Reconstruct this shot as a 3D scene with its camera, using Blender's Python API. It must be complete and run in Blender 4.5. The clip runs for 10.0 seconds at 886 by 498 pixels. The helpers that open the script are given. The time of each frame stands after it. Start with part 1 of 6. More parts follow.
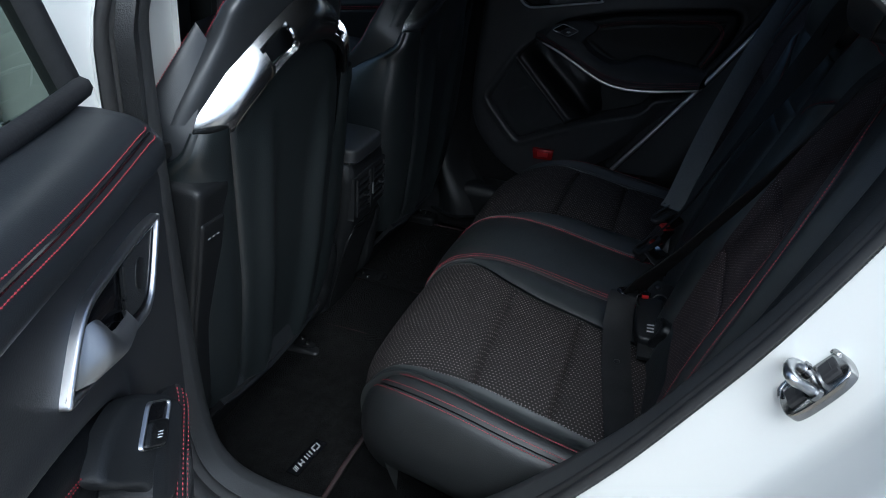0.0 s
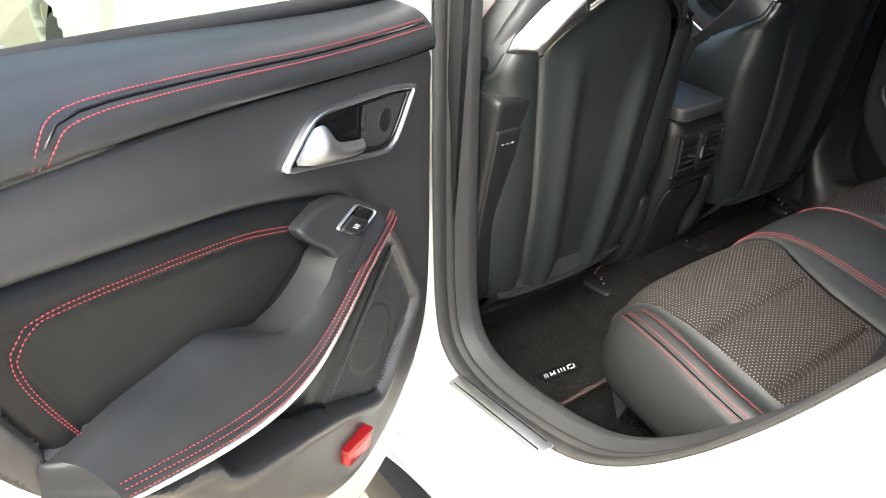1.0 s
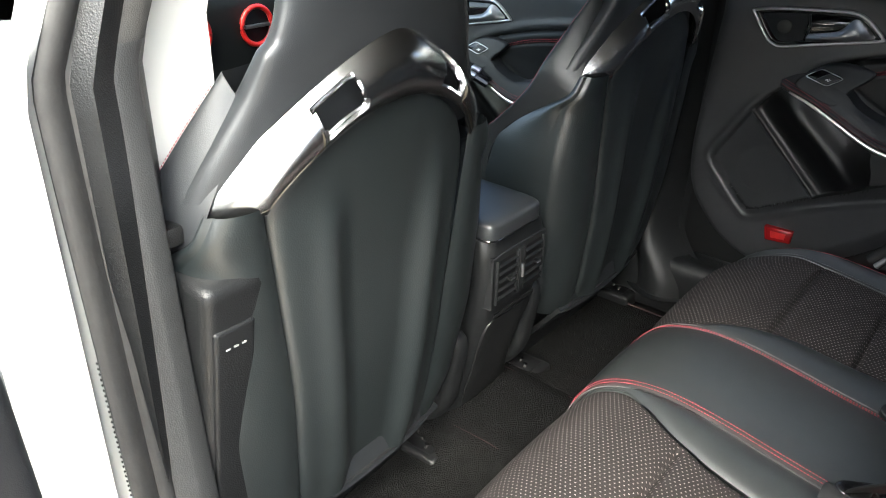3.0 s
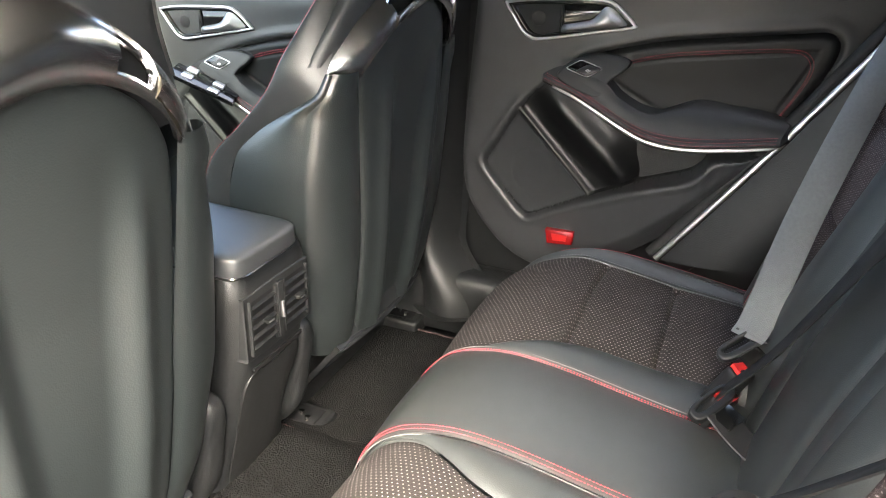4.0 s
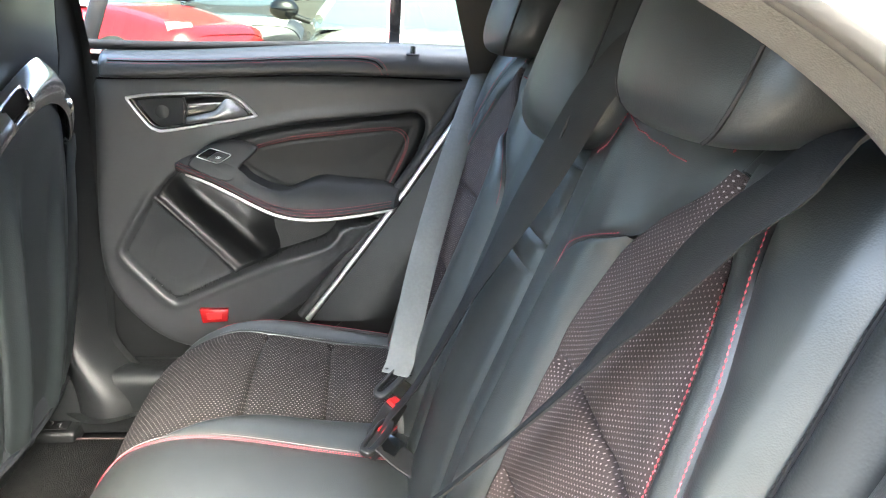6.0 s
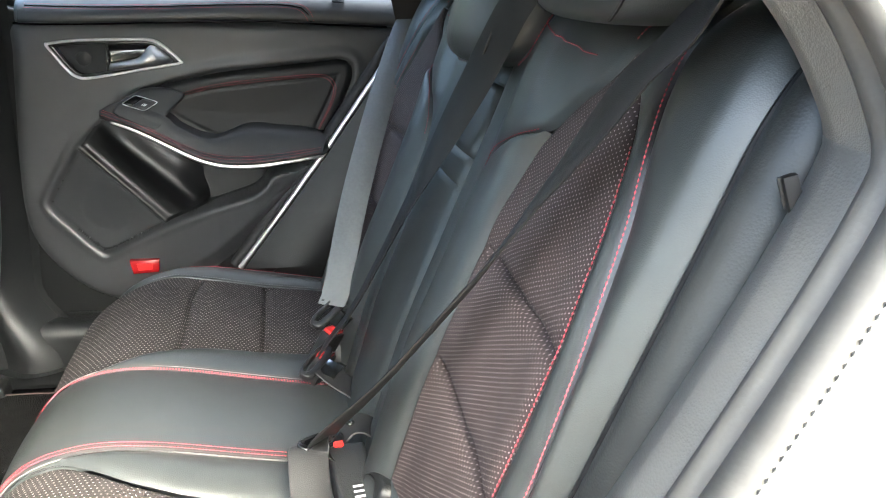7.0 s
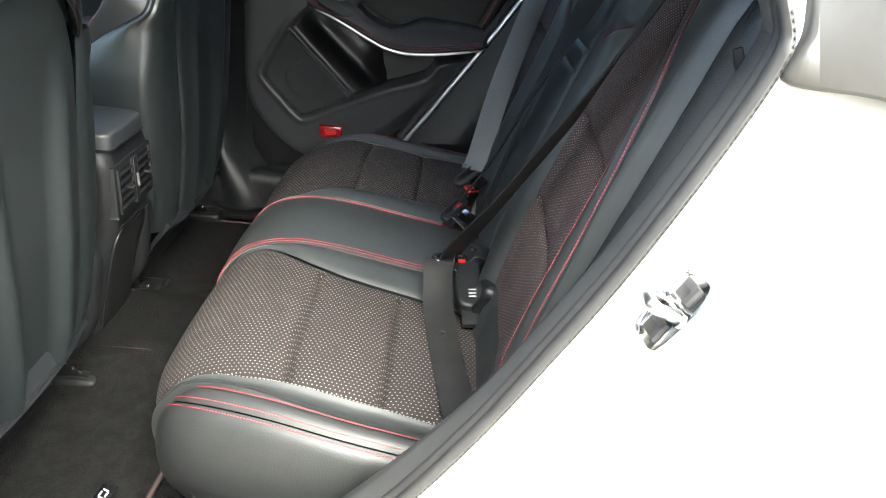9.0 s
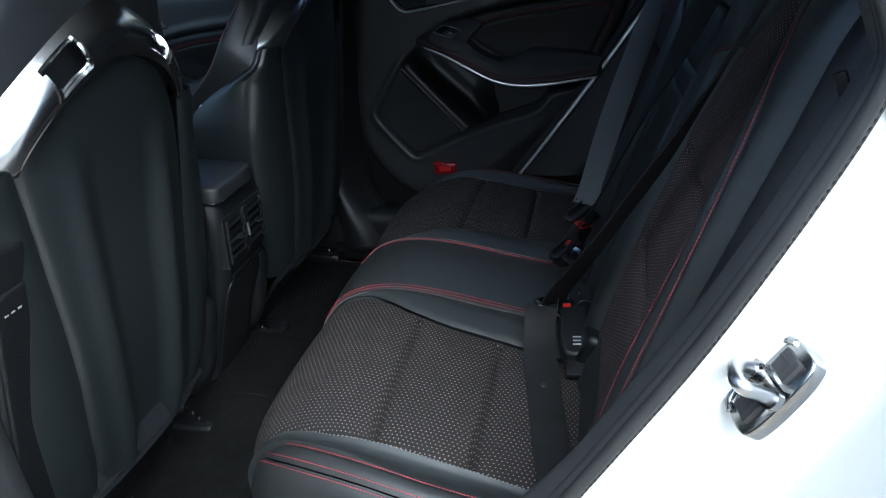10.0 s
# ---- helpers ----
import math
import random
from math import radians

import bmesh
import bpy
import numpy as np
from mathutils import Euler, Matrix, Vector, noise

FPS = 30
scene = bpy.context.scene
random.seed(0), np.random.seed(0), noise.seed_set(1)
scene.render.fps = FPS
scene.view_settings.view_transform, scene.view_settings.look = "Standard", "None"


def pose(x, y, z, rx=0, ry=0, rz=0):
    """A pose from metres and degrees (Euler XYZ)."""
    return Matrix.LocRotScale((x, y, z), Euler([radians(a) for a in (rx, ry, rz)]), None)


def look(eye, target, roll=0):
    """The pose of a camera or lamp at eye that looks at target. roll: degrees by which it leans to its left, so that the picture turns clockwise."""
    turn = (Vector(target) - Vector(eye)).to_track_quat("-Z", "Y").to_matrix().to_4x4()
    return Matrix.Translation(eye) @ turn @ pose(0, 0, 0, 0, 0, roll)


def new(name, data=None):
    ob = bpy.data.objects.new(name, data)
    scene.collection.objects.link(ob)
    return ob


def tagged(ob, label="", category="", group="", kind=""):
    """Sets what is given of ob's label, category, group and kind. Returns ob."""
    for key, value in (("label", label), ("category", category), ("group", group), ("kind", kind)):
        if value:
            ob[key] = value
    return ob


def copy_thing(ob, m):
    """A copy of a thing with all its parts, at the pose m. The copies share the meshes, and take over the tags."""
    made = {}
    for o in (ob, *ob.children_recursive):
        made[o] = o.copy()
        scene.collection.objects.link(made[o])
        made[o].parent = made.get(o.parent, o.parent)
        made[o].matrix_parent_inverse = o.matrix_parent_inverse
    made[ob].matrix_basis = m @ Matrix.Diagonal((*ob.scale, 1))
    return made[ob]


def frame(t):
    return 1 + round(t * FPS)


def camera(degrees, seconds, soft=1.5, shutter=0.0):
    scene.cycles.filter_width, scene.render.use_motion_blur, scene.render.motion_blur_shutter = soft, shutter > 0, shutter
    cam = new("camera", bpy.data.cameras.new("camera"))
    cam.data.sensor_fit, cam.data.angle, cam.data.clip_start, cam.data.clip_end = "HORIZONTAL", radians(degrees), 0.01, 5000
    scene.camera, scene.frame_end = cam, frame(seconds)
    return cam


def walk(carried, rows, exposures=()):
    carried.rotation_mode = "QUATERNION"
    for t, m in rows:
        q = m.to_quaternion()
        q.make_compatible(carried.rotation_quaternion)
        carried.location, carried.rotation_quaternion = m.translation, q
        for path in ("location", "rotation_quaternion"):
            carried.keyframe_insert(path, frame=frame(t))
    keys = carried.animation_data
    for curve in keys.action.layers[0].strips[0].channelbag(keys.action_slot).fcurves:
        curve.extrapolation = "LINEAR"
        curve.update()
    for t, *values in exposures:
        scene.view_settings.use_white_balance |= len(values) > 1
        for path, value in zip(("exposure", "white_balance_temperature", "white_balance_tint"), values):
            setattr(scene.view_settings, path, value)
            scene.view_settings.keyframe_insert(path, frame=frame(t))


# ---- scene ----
cam = camera(60.5, 10.0, soft=1.0)
PATH = [
    (0.0, (-1.343, 0.292, 1.224), (-0.326, 0.598, 0.667), 4.62),
    (0.5, (-1.349, 0.178, 1.198), (-0.506, 0.800, 0.613), 3.17),
    (1.0, (-1.346, 0.018, 1.207), (-0.704, 0.830, 0.600), 2.42),
    (1.5, (-1.352, -0.026, 1.207), (-0.770, 0.835, 0.607), 1.76),
    (2.0, (-1.280, 0.024, 1.214), (-0.616, 0.844, 0.642), 1.31),
    (2.2, (-1.227, 0.073, 1.220), (-0.516, 0.859, 0.658), 1.39),
    (3.3, (-0.854, 0.326, 1.148), (0.032, 0.938, 0.618), 1.11),
    (3.5, (-0.809, 0.336, 1.105), (0.114, 0.908, 0.594), 0.96),
    (4.0, (-0.769, 0.327, 1.100), (0.251, 0.725, 0.608), 2.01),
    (4.5, (-0.794, 0.306, 1.129), (0.292, 0.550, 0.681), 2.28),
    (5.0, (-0.828, 0.313, 1.138), (0.297, 0.418, 0.732), 2.63),
    (5.5, (-0.862, 0.334, 1.150), (0.279, 0.291, 0.782), 3.39),
    (5.7, (-0.857, 0.323, 1.164), (0.281, 0.244, 0.790), 3.18),
    (6.8, (-0.926, 0.345, 1.106), (0.183, 0.098, 0.720), 3.18),
    (7.0, (-0.936, 0.341, 1.098), (0.167, 0.094, 0.697), 3.28),
    (7.5, (-0.969, 0.340, 1.082), (0.125, 0.124, 0.640), 4.03),
    (8.0, (-1.047, 0.349, 1.079), (0.042, 0.195, 0.599), 4.91),
    (8.5, (-1.156, 0.348, 1.100), (-0.074, 0.273, 0.587), 5.31),
    (9.0, (-1.237, 0.317, 1.124), (-0.163, 0.312, 0.590), 5.15),
    (9.5, (-1.218, 0.272, 1.146), (-0.150, 0.380, 0.609), 1.82),
    (10.0, (-1.166, 0.251, 1.131), (-0.102, 0.478, 0.624), -1.81),
]
walk(cam, [(t, look(eye, target, roll)) for t, eye, target, roll in PATH],
     exposures=[(0.0, 1.0, 5000, -2), (0.2, 1.9, 5500, -1), (0.5, 3.3, 6200, -1), (1.0, 3.2, 6300, 0), (1.5, 3.1, 6300, 0), (2.2, 3.05, 6000, -3), (3.3, 4.1, 6200, 0),
                (4.0, 5.1, 6800, 2), (4.5, 5.65, 6800, 1), (5.5, 6.0, 6500, 0), (6.8, 5.5, 6400, -3), (7.5, 5.1, 6400, -3), (8.5, 4.45, 6300, -3), (9.0, 4.0, 6100, -3), (9.4, 3.3, 5800, -3), (10.0, 2.05, 5000, -4)])

# ---- world, sun ----
SUN_EL, SUN_AZ = radians(48), radians(246)
world = bpy.data.worlds.new("sky")
scene.world = world
world.use_nodes = True
_wn, _wl = world.node_tree.nodes, world.node_tree.links
_sky = _wn.new("ShaderNodeTexSky")
_sky.sky_type, _sky.sun_disc = "NISHITA", False
_sky.sun_elevation, _sky.sun_rotation = SUN_EL, SUN_AZ
_sky.air_density, _sky.dust_density, _sky.ozone_density = 0.6, 6.0, 0.4
_bg = _wn["Background"]
_bg.inputs["Strength"].default_value = 0.15
_wl.new(_sky.outputs[0], _bg.inputs["Color"])
sun = new("sun", bpy.data.lights.new("sun", "SUN"))
sun.data.energy, sun.data.angle, sun.data.color = 0.5, radians(50), (1.0, 0.97, 0.93)
_sd = Vector((math.sin(SUN_AZ) * math.cos(SUN_EL), math.cos(SUN_AZ) * math.cos(SUN_EL), math.sin(SUN_EL)))
sun.matrix_world = look(_sd * 20, (0, 0, 0))


# ---- materials ----
def material(name, color, rough=0.5, metal=0.0, spec=0.5, var=0.15, scale=30.0, bump=0.0, bump_scale=300.0, coat=0.0, rough_var=0.08):
    """A principled surface with mottling at two scales and a fine relief, in metres of the object."""
    m = bpy.data.materials.new(name)
    m.use_nodes = True
    n, l = m.node_tree.nodes, m.node_tree.links
    b = n["Principled BSDF"]
    b.inputs["Metallic"].default_value = metal
    b.inputs["Specular IOR Level"].default_value = spec
    b.inputs["Coat Weight"].default_value = coat
    b.inputs["Coat Roughness"].default_value = 0.04
    tc = n.new("ShaderNodeTexCoord")
    big, small = n.new("ShaderNodeTexNoise"), n.new("ShaderNodeTexNoise")
    big.inputs["Scale"].default_value, small.inputs["Scale"].default_value = scale * 0.2, scale * 2
    big.inputs["Detail"].default_value = 4
    l.new(tc.outputs["Object"], big.inputs["Vector"])
    l.new(tc.outputs["Object"], small.inputs["Vector"])
    mix = n.new("ShaderNodeMath")
    mix.operation = "ADD"
    l.new(big.outputs["Fac"], mix.inputs[0])
    l.new(small.outputs["Fac"], mix.inputs[1])
    ramp = n.new("ShaderNodeMapRange")
    ramp.inputs["From Min"].default_value, ramp.inputs["From Max"].default_value = 0.6, 1.4
    ramp.inputs["To Min"].default_value, ramp.inputs["To Max"].default_value = 1 - var, 1 + var
    l.new(mix.outputs[0], ramp.inputs["Value"])
    scaled = n.new("ShaderNodeVectorMath")
    scaled.operation = "SCALE"
    scaled.inputs[0].default_value = color
    l.new(ramp.outputs[0], scaled.inputs["Scale"])
    l.new(scaled.outputs[0], b.inputs["Base Color"])
    rr = n.new("ShaderNodeMapRange")
    rr.inputs["From Min"].default_value, rr.inputs["From Max"].default_value = 0.3, 0.7
    rr.inputs["To Min"].default_value, rr.inputs["To Max"].default_value = max(rough - rough_var, 0.02), rough + rough_var
    l.new(big.outputs["Fac"], rr.inputs["Value"])
    l.new(rr.outputs[0], b.inputs["Roughness"])
    if bump:
        v = n.new("ShaderNodeTexVoronoi")
        v.inputs["Scale"].default_value = bump_scale
        l.new(tc.outputs["Object"], v.inputs["Vector"])
        bp = n.new("ShaderNodeBump")
        bp.inputs["Strength"].default_value, bp.inputs["Distance"].default_value = bump, 0.001
        l.new(v.outputs["Distance"], bp.inputs["Height"])
        l.new(bp.outputs[0], b.inputs["Normal"])
    return m


def dotted_fabric(name, base, dot, du, dv, wave=0.25):
    """Woven cloth with rows of pale thread dots, laid out in metres of the UV map."""
    m = material(name, base, rough=0.85, spec=0.2, var=0.3, scale=200, bump=0.5, bump_scale=900)
    n, l = m.node_tree.nodes, m.node_tree.links
    b = n["Principled BSDF"]
    old = b.inputs["Base Color"].links[0].from_socket
    uv = n.new("ShaderNodeUVMap")
    sep = n.new("ShaderNodeSeparateXYZ")
    l.new(uv.outputs[0], sep.inputs[0])

    def math_node(op, a, c, d=None):
        q = n.new("ShaderNodeMath")
        q.operation = op
        for i, v in enumerate((a, c, d)):
            if v is None:
                continue
            if isinstance(v, (int, float)):
                q.inputs[i].default_value = v
            else:
                l.new(v, q.inputs[i])
        return q.outputs[0]

    def cell(coord, period, offset=None):
        s = math_node("DIVIDE", coord, period)
        if offset is not None:
            s = math_node("ADD", s, offset)
        f = math_node("FRACT", s, 0.0)
        return math_node("ABSOLUTE", math_node("SUBTRACT", f, 0.5), 0.0)

    a = cell(sep.outputs["X"], du)
    column = math_node("FLOOR", math_node("DIVIDE", sep.outputs["X"], du), 0.0)
    c = cell(sep.outputs["Y"], dv, math_node("MULTIPLY", column, 0.5))
    inside = math_node("LESS_THAN", math_node("ADD", math_node("MULTIPLY", a, a), math_node("MULTIPLY", c, c)), 0.026)
    grain = n.new("ShaderNodeTexNoise")
    grain.inputs["Scale"].default_value = 25.0
    tc = n.new("ShaderNodeTexCoord")
    l.new(tc.outputs["Object"], grain.inputs["Vector"])
    lev = n.new("ShaderNodeMapRange")
    lev.inputs["From Min"].default_value, lev.inputs["From Max"].default_value = 0.3, 0.7
    lev.inputs["To Min"].default_value, lev.inputs["To Max"].default_value = 0.6, 1.0
    l.new(grain.outputs["Fac"], lev.inputs["Value"])
    fac = math_node("MULTIPLY", inside, lev.outputs[0])
    mx = n.new("ShaderNodeMix")
    mx.data_type = "RGBA"
    l.new(fac, mx.inputs["Factor"])
    l.new(old, mx.inputs["A"])
    mx.inputs["B"].default_value = (*dot, 1)
    l.new(mx.outputs["Result"], b.inputs["Base Color"])
    return m


def carpet_mat(name, color, scale=600.0):
    m = material(name, color, rough=0.95, spec=0.05, var=0.9, scale=220, bump=1.0, bump_scale=scale * 0.6)
    m.node_tree.nodes["Principled BSDF"].inputs["Sheen Weight"].default_value = 0.0
    for q in m.node_tree.nodes:
        if q.bl_idname == "ShaderNodeBump":
            q.inputs["Distance"].default_value = 0.004
    return m


def glass_mat(name, tint, rough=0.0):
    m = bpy.data.materials.new(name)
    m.use_nodes = True
    n, l = m.node_tree.nodes, m.node_tree.links
    n.remove(n["Principled BSDF"])
    tr, gl, mx, fr = n.new("ShaderNodeBsdfTransparent"), n.new("ShaderNodeBsdfGlossy"), n.new("ShaderNodeMixShader"), n.new("ShaderNodeFresnel")
    tr.inputs["Color"].default_value = (*tint, 1)
    gl.inputs["Roughness"].default_value = rough
    fr.inputs["IOR"].default_value = 1.45
    l.new(fr.outputs[0], mx.inputs["Fac"])
    l.new(tr.outputs[0], mx.inputs[1])
    l.new(gl.outputs[0], mx.inputs[2])
    l.new(mx.outputs[0], n["Material Output"].inputs["Surface"])
    return m


LEATHER = material("black_leather", (0.0192, 0.0208, 0.0232), rough=0.40, spec=0.5, var=0.15, scale=20, bump=0.12, bump_scale=850)
LEATHER_GRAIN = material("grained_seat_leather", (0.0150, 0.0158, 0.0162), rough=0.48, spec=0.32, var=0.15, scale=20, bump=0.15, bump_scale=560)
LEATHER_SEAT = material("seat_leather", (0.0205, 0.0225, 0.0228), rough=0.45, spec=0.5, var=0.15, scale=20, bump=0.12, bump_scale=850)
SHELL = material("seat_back_leatherette", (0.0095, 0.0120, 0.0128), rough=0.38, spec=0.8, var=0.12, scale=10, bump=0.12, bump_scale=500)
PLASTIC = material("grained_black_plastic", (0.0065, 0.0067, 0.0071), rough=0.42, var=0.12, scale=20, bump=0.3, bump_scale=700, spec=0.35)
PLASTIC_GREY = material("grey_grained_plastic", (0.0085, 0.0089, 0.0096), rough=0.42, var=0.12, scale=20, bump=0.3, bump_scale=600, spec=0.35)
RUBBER = material("black_rubber_seal", (0.016, 0.016, 0.017), rough=0.7, spec=0.3, var=0.2, scale=40, bump=0.15, bump_scale=300)
INSERT = material("smooth_door_leather", (0.0062, 0.0066, 0.0074), rough=0.5, spec=0.22, var=0.15, scale=20, bump=0.1, bump_scale=850)
ARM = material("armrest_leather", (0.0115, 0.0123, 0.0136), rough=0.55, spec=0.3, var=0.15, scale=20, bump=0.12, bump_scale=850)
# black rubber, base lightened for the sun that falls on the doorway seal
SEAL = material("sunlit_seal_rubber", (0.034, 0.033, 0.032), rough=0.65, spec=0.4, var=0.2, scale=40, bump=0.1, bump_scale=300)
TRIM_GREY = material("grey_doorway_plastic", (0.034, 0.0345, 0.035), rough=0.5, var=0.12, scale=25, bump=0.2, bump_scale=600)
GLOSS = material("gloss_black", (0.006, 0.006, 0.007), rough=0.12, var=0.1)
# dark warm base stands in for a dim, tan reflection in the aluminium
BRUSHED = material("dimmed_brushed_aluminium", (0.085, 0.077, 0.063), rough=0.45, metal=1.0, var=0.08, scale=12, bump=0.05, bump_scale=900)
CHROME = material("polished_aluminium", (0.60, 0.60, 0.61), rough=0.24, metal=1.0, var=0.06, scale=15)
SATIN = material("satin_aluminium", (0.50, 0.50, 0.51), rough=0.33, metal=1.0, var=0.06, scale=15)
STEEL = material("bright_steel", (0.36, 0.355, 0.35), rough=0.22, metal=1.0, var=0.15, scale=60)
LEVER = material("lever_silver", (0.30, 0.30, 0.305), rough=0.44, metal=1.0, var=0.06, scale=15)
WHITE = material("white_car_paint", (0.54, 0.54, 0.515), rough=0.22, var=0.03, scale=3, coat=0.7)
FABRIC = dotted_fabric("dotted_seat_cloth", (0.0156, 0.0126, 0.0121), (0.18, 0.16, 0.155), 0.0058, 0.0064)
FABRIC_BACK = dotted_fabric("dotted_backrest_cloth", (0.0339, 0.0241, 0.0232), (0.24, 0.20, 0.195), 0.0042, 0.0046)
RED = material("red_thread", (0.30, 0.030, 0.042), rough=0.7, var=0.2, scale=200)
STRIP = material("bright_trim_strip", (0.80, 0.80, 0.79), rough=0.38, metal=1.0, var=0.05, scale=15)
PALE = material("pale_grey_thread", (0.08, 0.078, 0.078), rough=0.7, var=0.2, scale=200)
DEEP_RED = material("deep_red_reflector", (0.20, 0.006, 0.008), rough=0.25, var=0.1)
RED_PLASTIC = material("red_plastic", (0.40, 0.012, 0.012), rough=0.35, var=0.1)
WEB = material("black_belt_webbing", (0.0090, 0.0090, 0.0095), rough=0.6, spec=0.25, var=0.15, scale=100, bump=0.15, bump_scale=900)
# the same black webbing, with the light on the far belt put into its colour
WEB_LIT = material("lit_belt_webbing", (0.085, 0.088, 0.088), rough=0.6, var=0.15, scale=100, bump=0.3, bump_scale=900)
CARPET = carpet_mat("black_carpet", (0.0063, 0.0063, 0.0065))
MAT_PILE = carpet_mat("floor_mat_pile", (0.0099, 0.0098, 0.0098), 800)
CONCRETE = material("tan_concrete", (0.28, 0.235, 0.175), rough=0.85, var=0.16, scale=6, bump=0.4, bump_scale=160)
DARK_LINER = material("black_headliner", (0.022, 0.022, 0.023), rough=0.95, var=0.1, scale=60, bump=0.2, bump_scale=900)
# pale wall, its colour darkened in place of shade over the yard
WALL = material("grey_wall", (0.06, 0.06, 0.058), rough=0.9, var=0.15, scale=3)
JOINT = material("dark_joint", (0.13, 0.11, 0.09), rough=0.9)
LINER = material("pale_trim", (0.050, 0.048, 0.045), rough=0.95, var=0.06, scale=60, bump=0.2, bump_scale=900)
TYRE = material("tyre_rubber", (0.02, 0.02, 0.021), rough=0.7, var=0.2, scale=20)
ALLOY = material("silver_alloy", (0.6, 0.6, 0.62), rough=0.3, metal=1.0)
WHITE_PRINT = material("white_print", (0.75, 0.75, 0.75), rough=0.6)
PALE_PRINT = material("pale_woven_print", (0.34, 0.34, 0.34), rough=0.8)
GREY_PRINT = material("grey_print", (0.25, 0.25, 0.25), rough=0.6)
SLAT = material("vent_slat", (0.004, 0.004, 0.0043), rough=0.5, var=0.1, spec=0.25)
VOID = material("dark_opening", (0.004, 0.004, 0.0045), rough=0.6, spec=0.2, var=0.1)
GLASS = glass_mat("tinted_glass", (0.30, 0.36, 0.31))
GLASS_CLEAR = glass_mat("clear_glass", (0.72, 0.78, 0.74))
# same side glass as GLASS, tinted darker to hold down the bright yard
GLASS_DIM = glass_mat("dimmed_glass", (0.125, 0.15, 0.13))


# ---- mesh helpers ----
def part(name, bm, mat, parent=None, label="", smooth=True, kind=""):
    """Links a bmesh as one mesh object under a thing or a part."""
    bmesh.ops.recalc_face_normals(bm, faces=bm.faces)
    me = bpy.data.meshes.new(name)
    bm.to_mesh(me)
    bm.free()
    for q in (mat if isinstance(mat, (list, tuple)) else [mat]):
        me.materials.append(q)
    if smooth:
        me.polygons.foreach_set("use_smooth", [True] * len(me.polygons))
        me.set_sharp_from_angle(angle=radians(50))
    ob = new(name, me)
    if parent is not None:
        ob.parent = parent
    return tagged(ob, label, kind=kind)


def thing(name, label, category, at=None, group=""):
    """An empty at the base of a thing, under which its parts lie."""
    ob = new(name)
    ob.empty_display_size = 0.05
    if at is not None:
        ob.matrix_basis = at
    return tagged(ob, label, category, group)


def spline(pts, n=8, closed=False):
    """A smooth line through the given points (Catmull-Rom), n steps between two of them."""
    p = [Vector(q) for q in pts]
    k, out = len(p), []
    for i in range(k if closed else k - 1):
        if closed:
            a, b, c, d = p[i - 1], p[i], p[(i + 1) % k], p[(i + 2) % k]
        else:
            b, c = p[i], p[i + 1]
            a = p[i - 1] if i else b * 2 - c
            d = p[i + 2] if i + 2 < k else c * 2 - b
        for j in range(n):
            t = j / n
            out.append(0.5 * ((2 * b) + (c - a) * t + (2 * a - 5 * b + 4 * c - d) * t * t + (3 * b - 3 * c + d - a) * t ** 3))
    if not closed:
        out.append(p[-1])
    return out


def curve_fn(pts):
    """A function of 0..1 along a smooth line through the points."""
    fine = spline(pts, 12)
    arc = [0.0]
    for a, b in zip(fine, fine[1:]):
        arc.append(arc[-1] + (b - a).length)
    total = arc[-1]

    table = []
    for k in range(801):
        q = k / 800 * total
        i = min(max(int(np.searchsorted(arc, q)), 1), len(fine) - 1)
        table.append(fine[i - 1].lerp(fine[i], (q - arc[i - 1]) / max(arc[i] - arc[i - 1], 1e-9)))

    def at(t):
        k = min(max(t, 0.0), 1.0) * 800
        i = min(int(k), 799)
        return table[i].lerp(table[i + 1], k - i)
    at.length = total
    return at


def table_fn(pairs):
    """Smoothed look-up: y for x through a few pairs."""
    xs, ys = [p[0] for p in pairs], [p[1] for p in pairs]
    fx = np.linspace(xs[0], xs[-1], 200)
    fy = np.interp(fx, xs, ys)
    for _ in range(12):
        fy[1:-1] = (fy[:-2] + 2 * fy[1:-1] + fy[2:]) / 4
    return lambda v: float(np.interp(v, fx, fy))


def grid(f, nu, nv, uv=None, skirt=0.0, closed_u=False, face=None):
    """A sheet of nu by nv cells from f(u, v), u and v in 0..1."""
    bm = bmesh.new()
    cols = nu if closed_u else nu + 1
    vs = [[bm.verts.new(f(i / nu, j / nv)) for i in range(cols)] for j in range(nv + 1)]
    layer = bm.loops.layers.uv.new("UVMap") if uv else None
    for j in range(nv):
        for i in range(nu):
            i2 = (i + 1) % cols
            cell = bm.faces.new((vs[j][i], vs[j][i2], vs[j + 1][i2], vs[j + 1][i]))
            if layer:
                for lp, (a, b) in zip(cell.loops, ((i, j), (i + 1, j), (i + 1, j + 1), (i, j + 1))):
                    lp[layer].uv = uv(a / nu, b / nv)
    if skirt:
        thicken(bm, skirt, face)
    return bm


def thicken(bm, depth, face=None):
    """Folds the open edges of a sheet back, away from its face, so that it has depth."""
    bm.normal_update()
    if face is not None:
        total = Vector()
        for q in bm.faces:
            total += q.normal * q.calc_area()
        if total.dot(Vector(face)) < 0:
            depth = -depth
    edges = [e for e in bm.edges if len(e.link_faces) == 1]
    down = {}
    for e in edges:
        for v in e.verts:
            if v not in down:
                down[v] = bm.verts.new(v.co - v.normal * depth)
    for e in edges:
        a, b = e.verts
        bm.faces.new((a, b, down[b], down[a]))


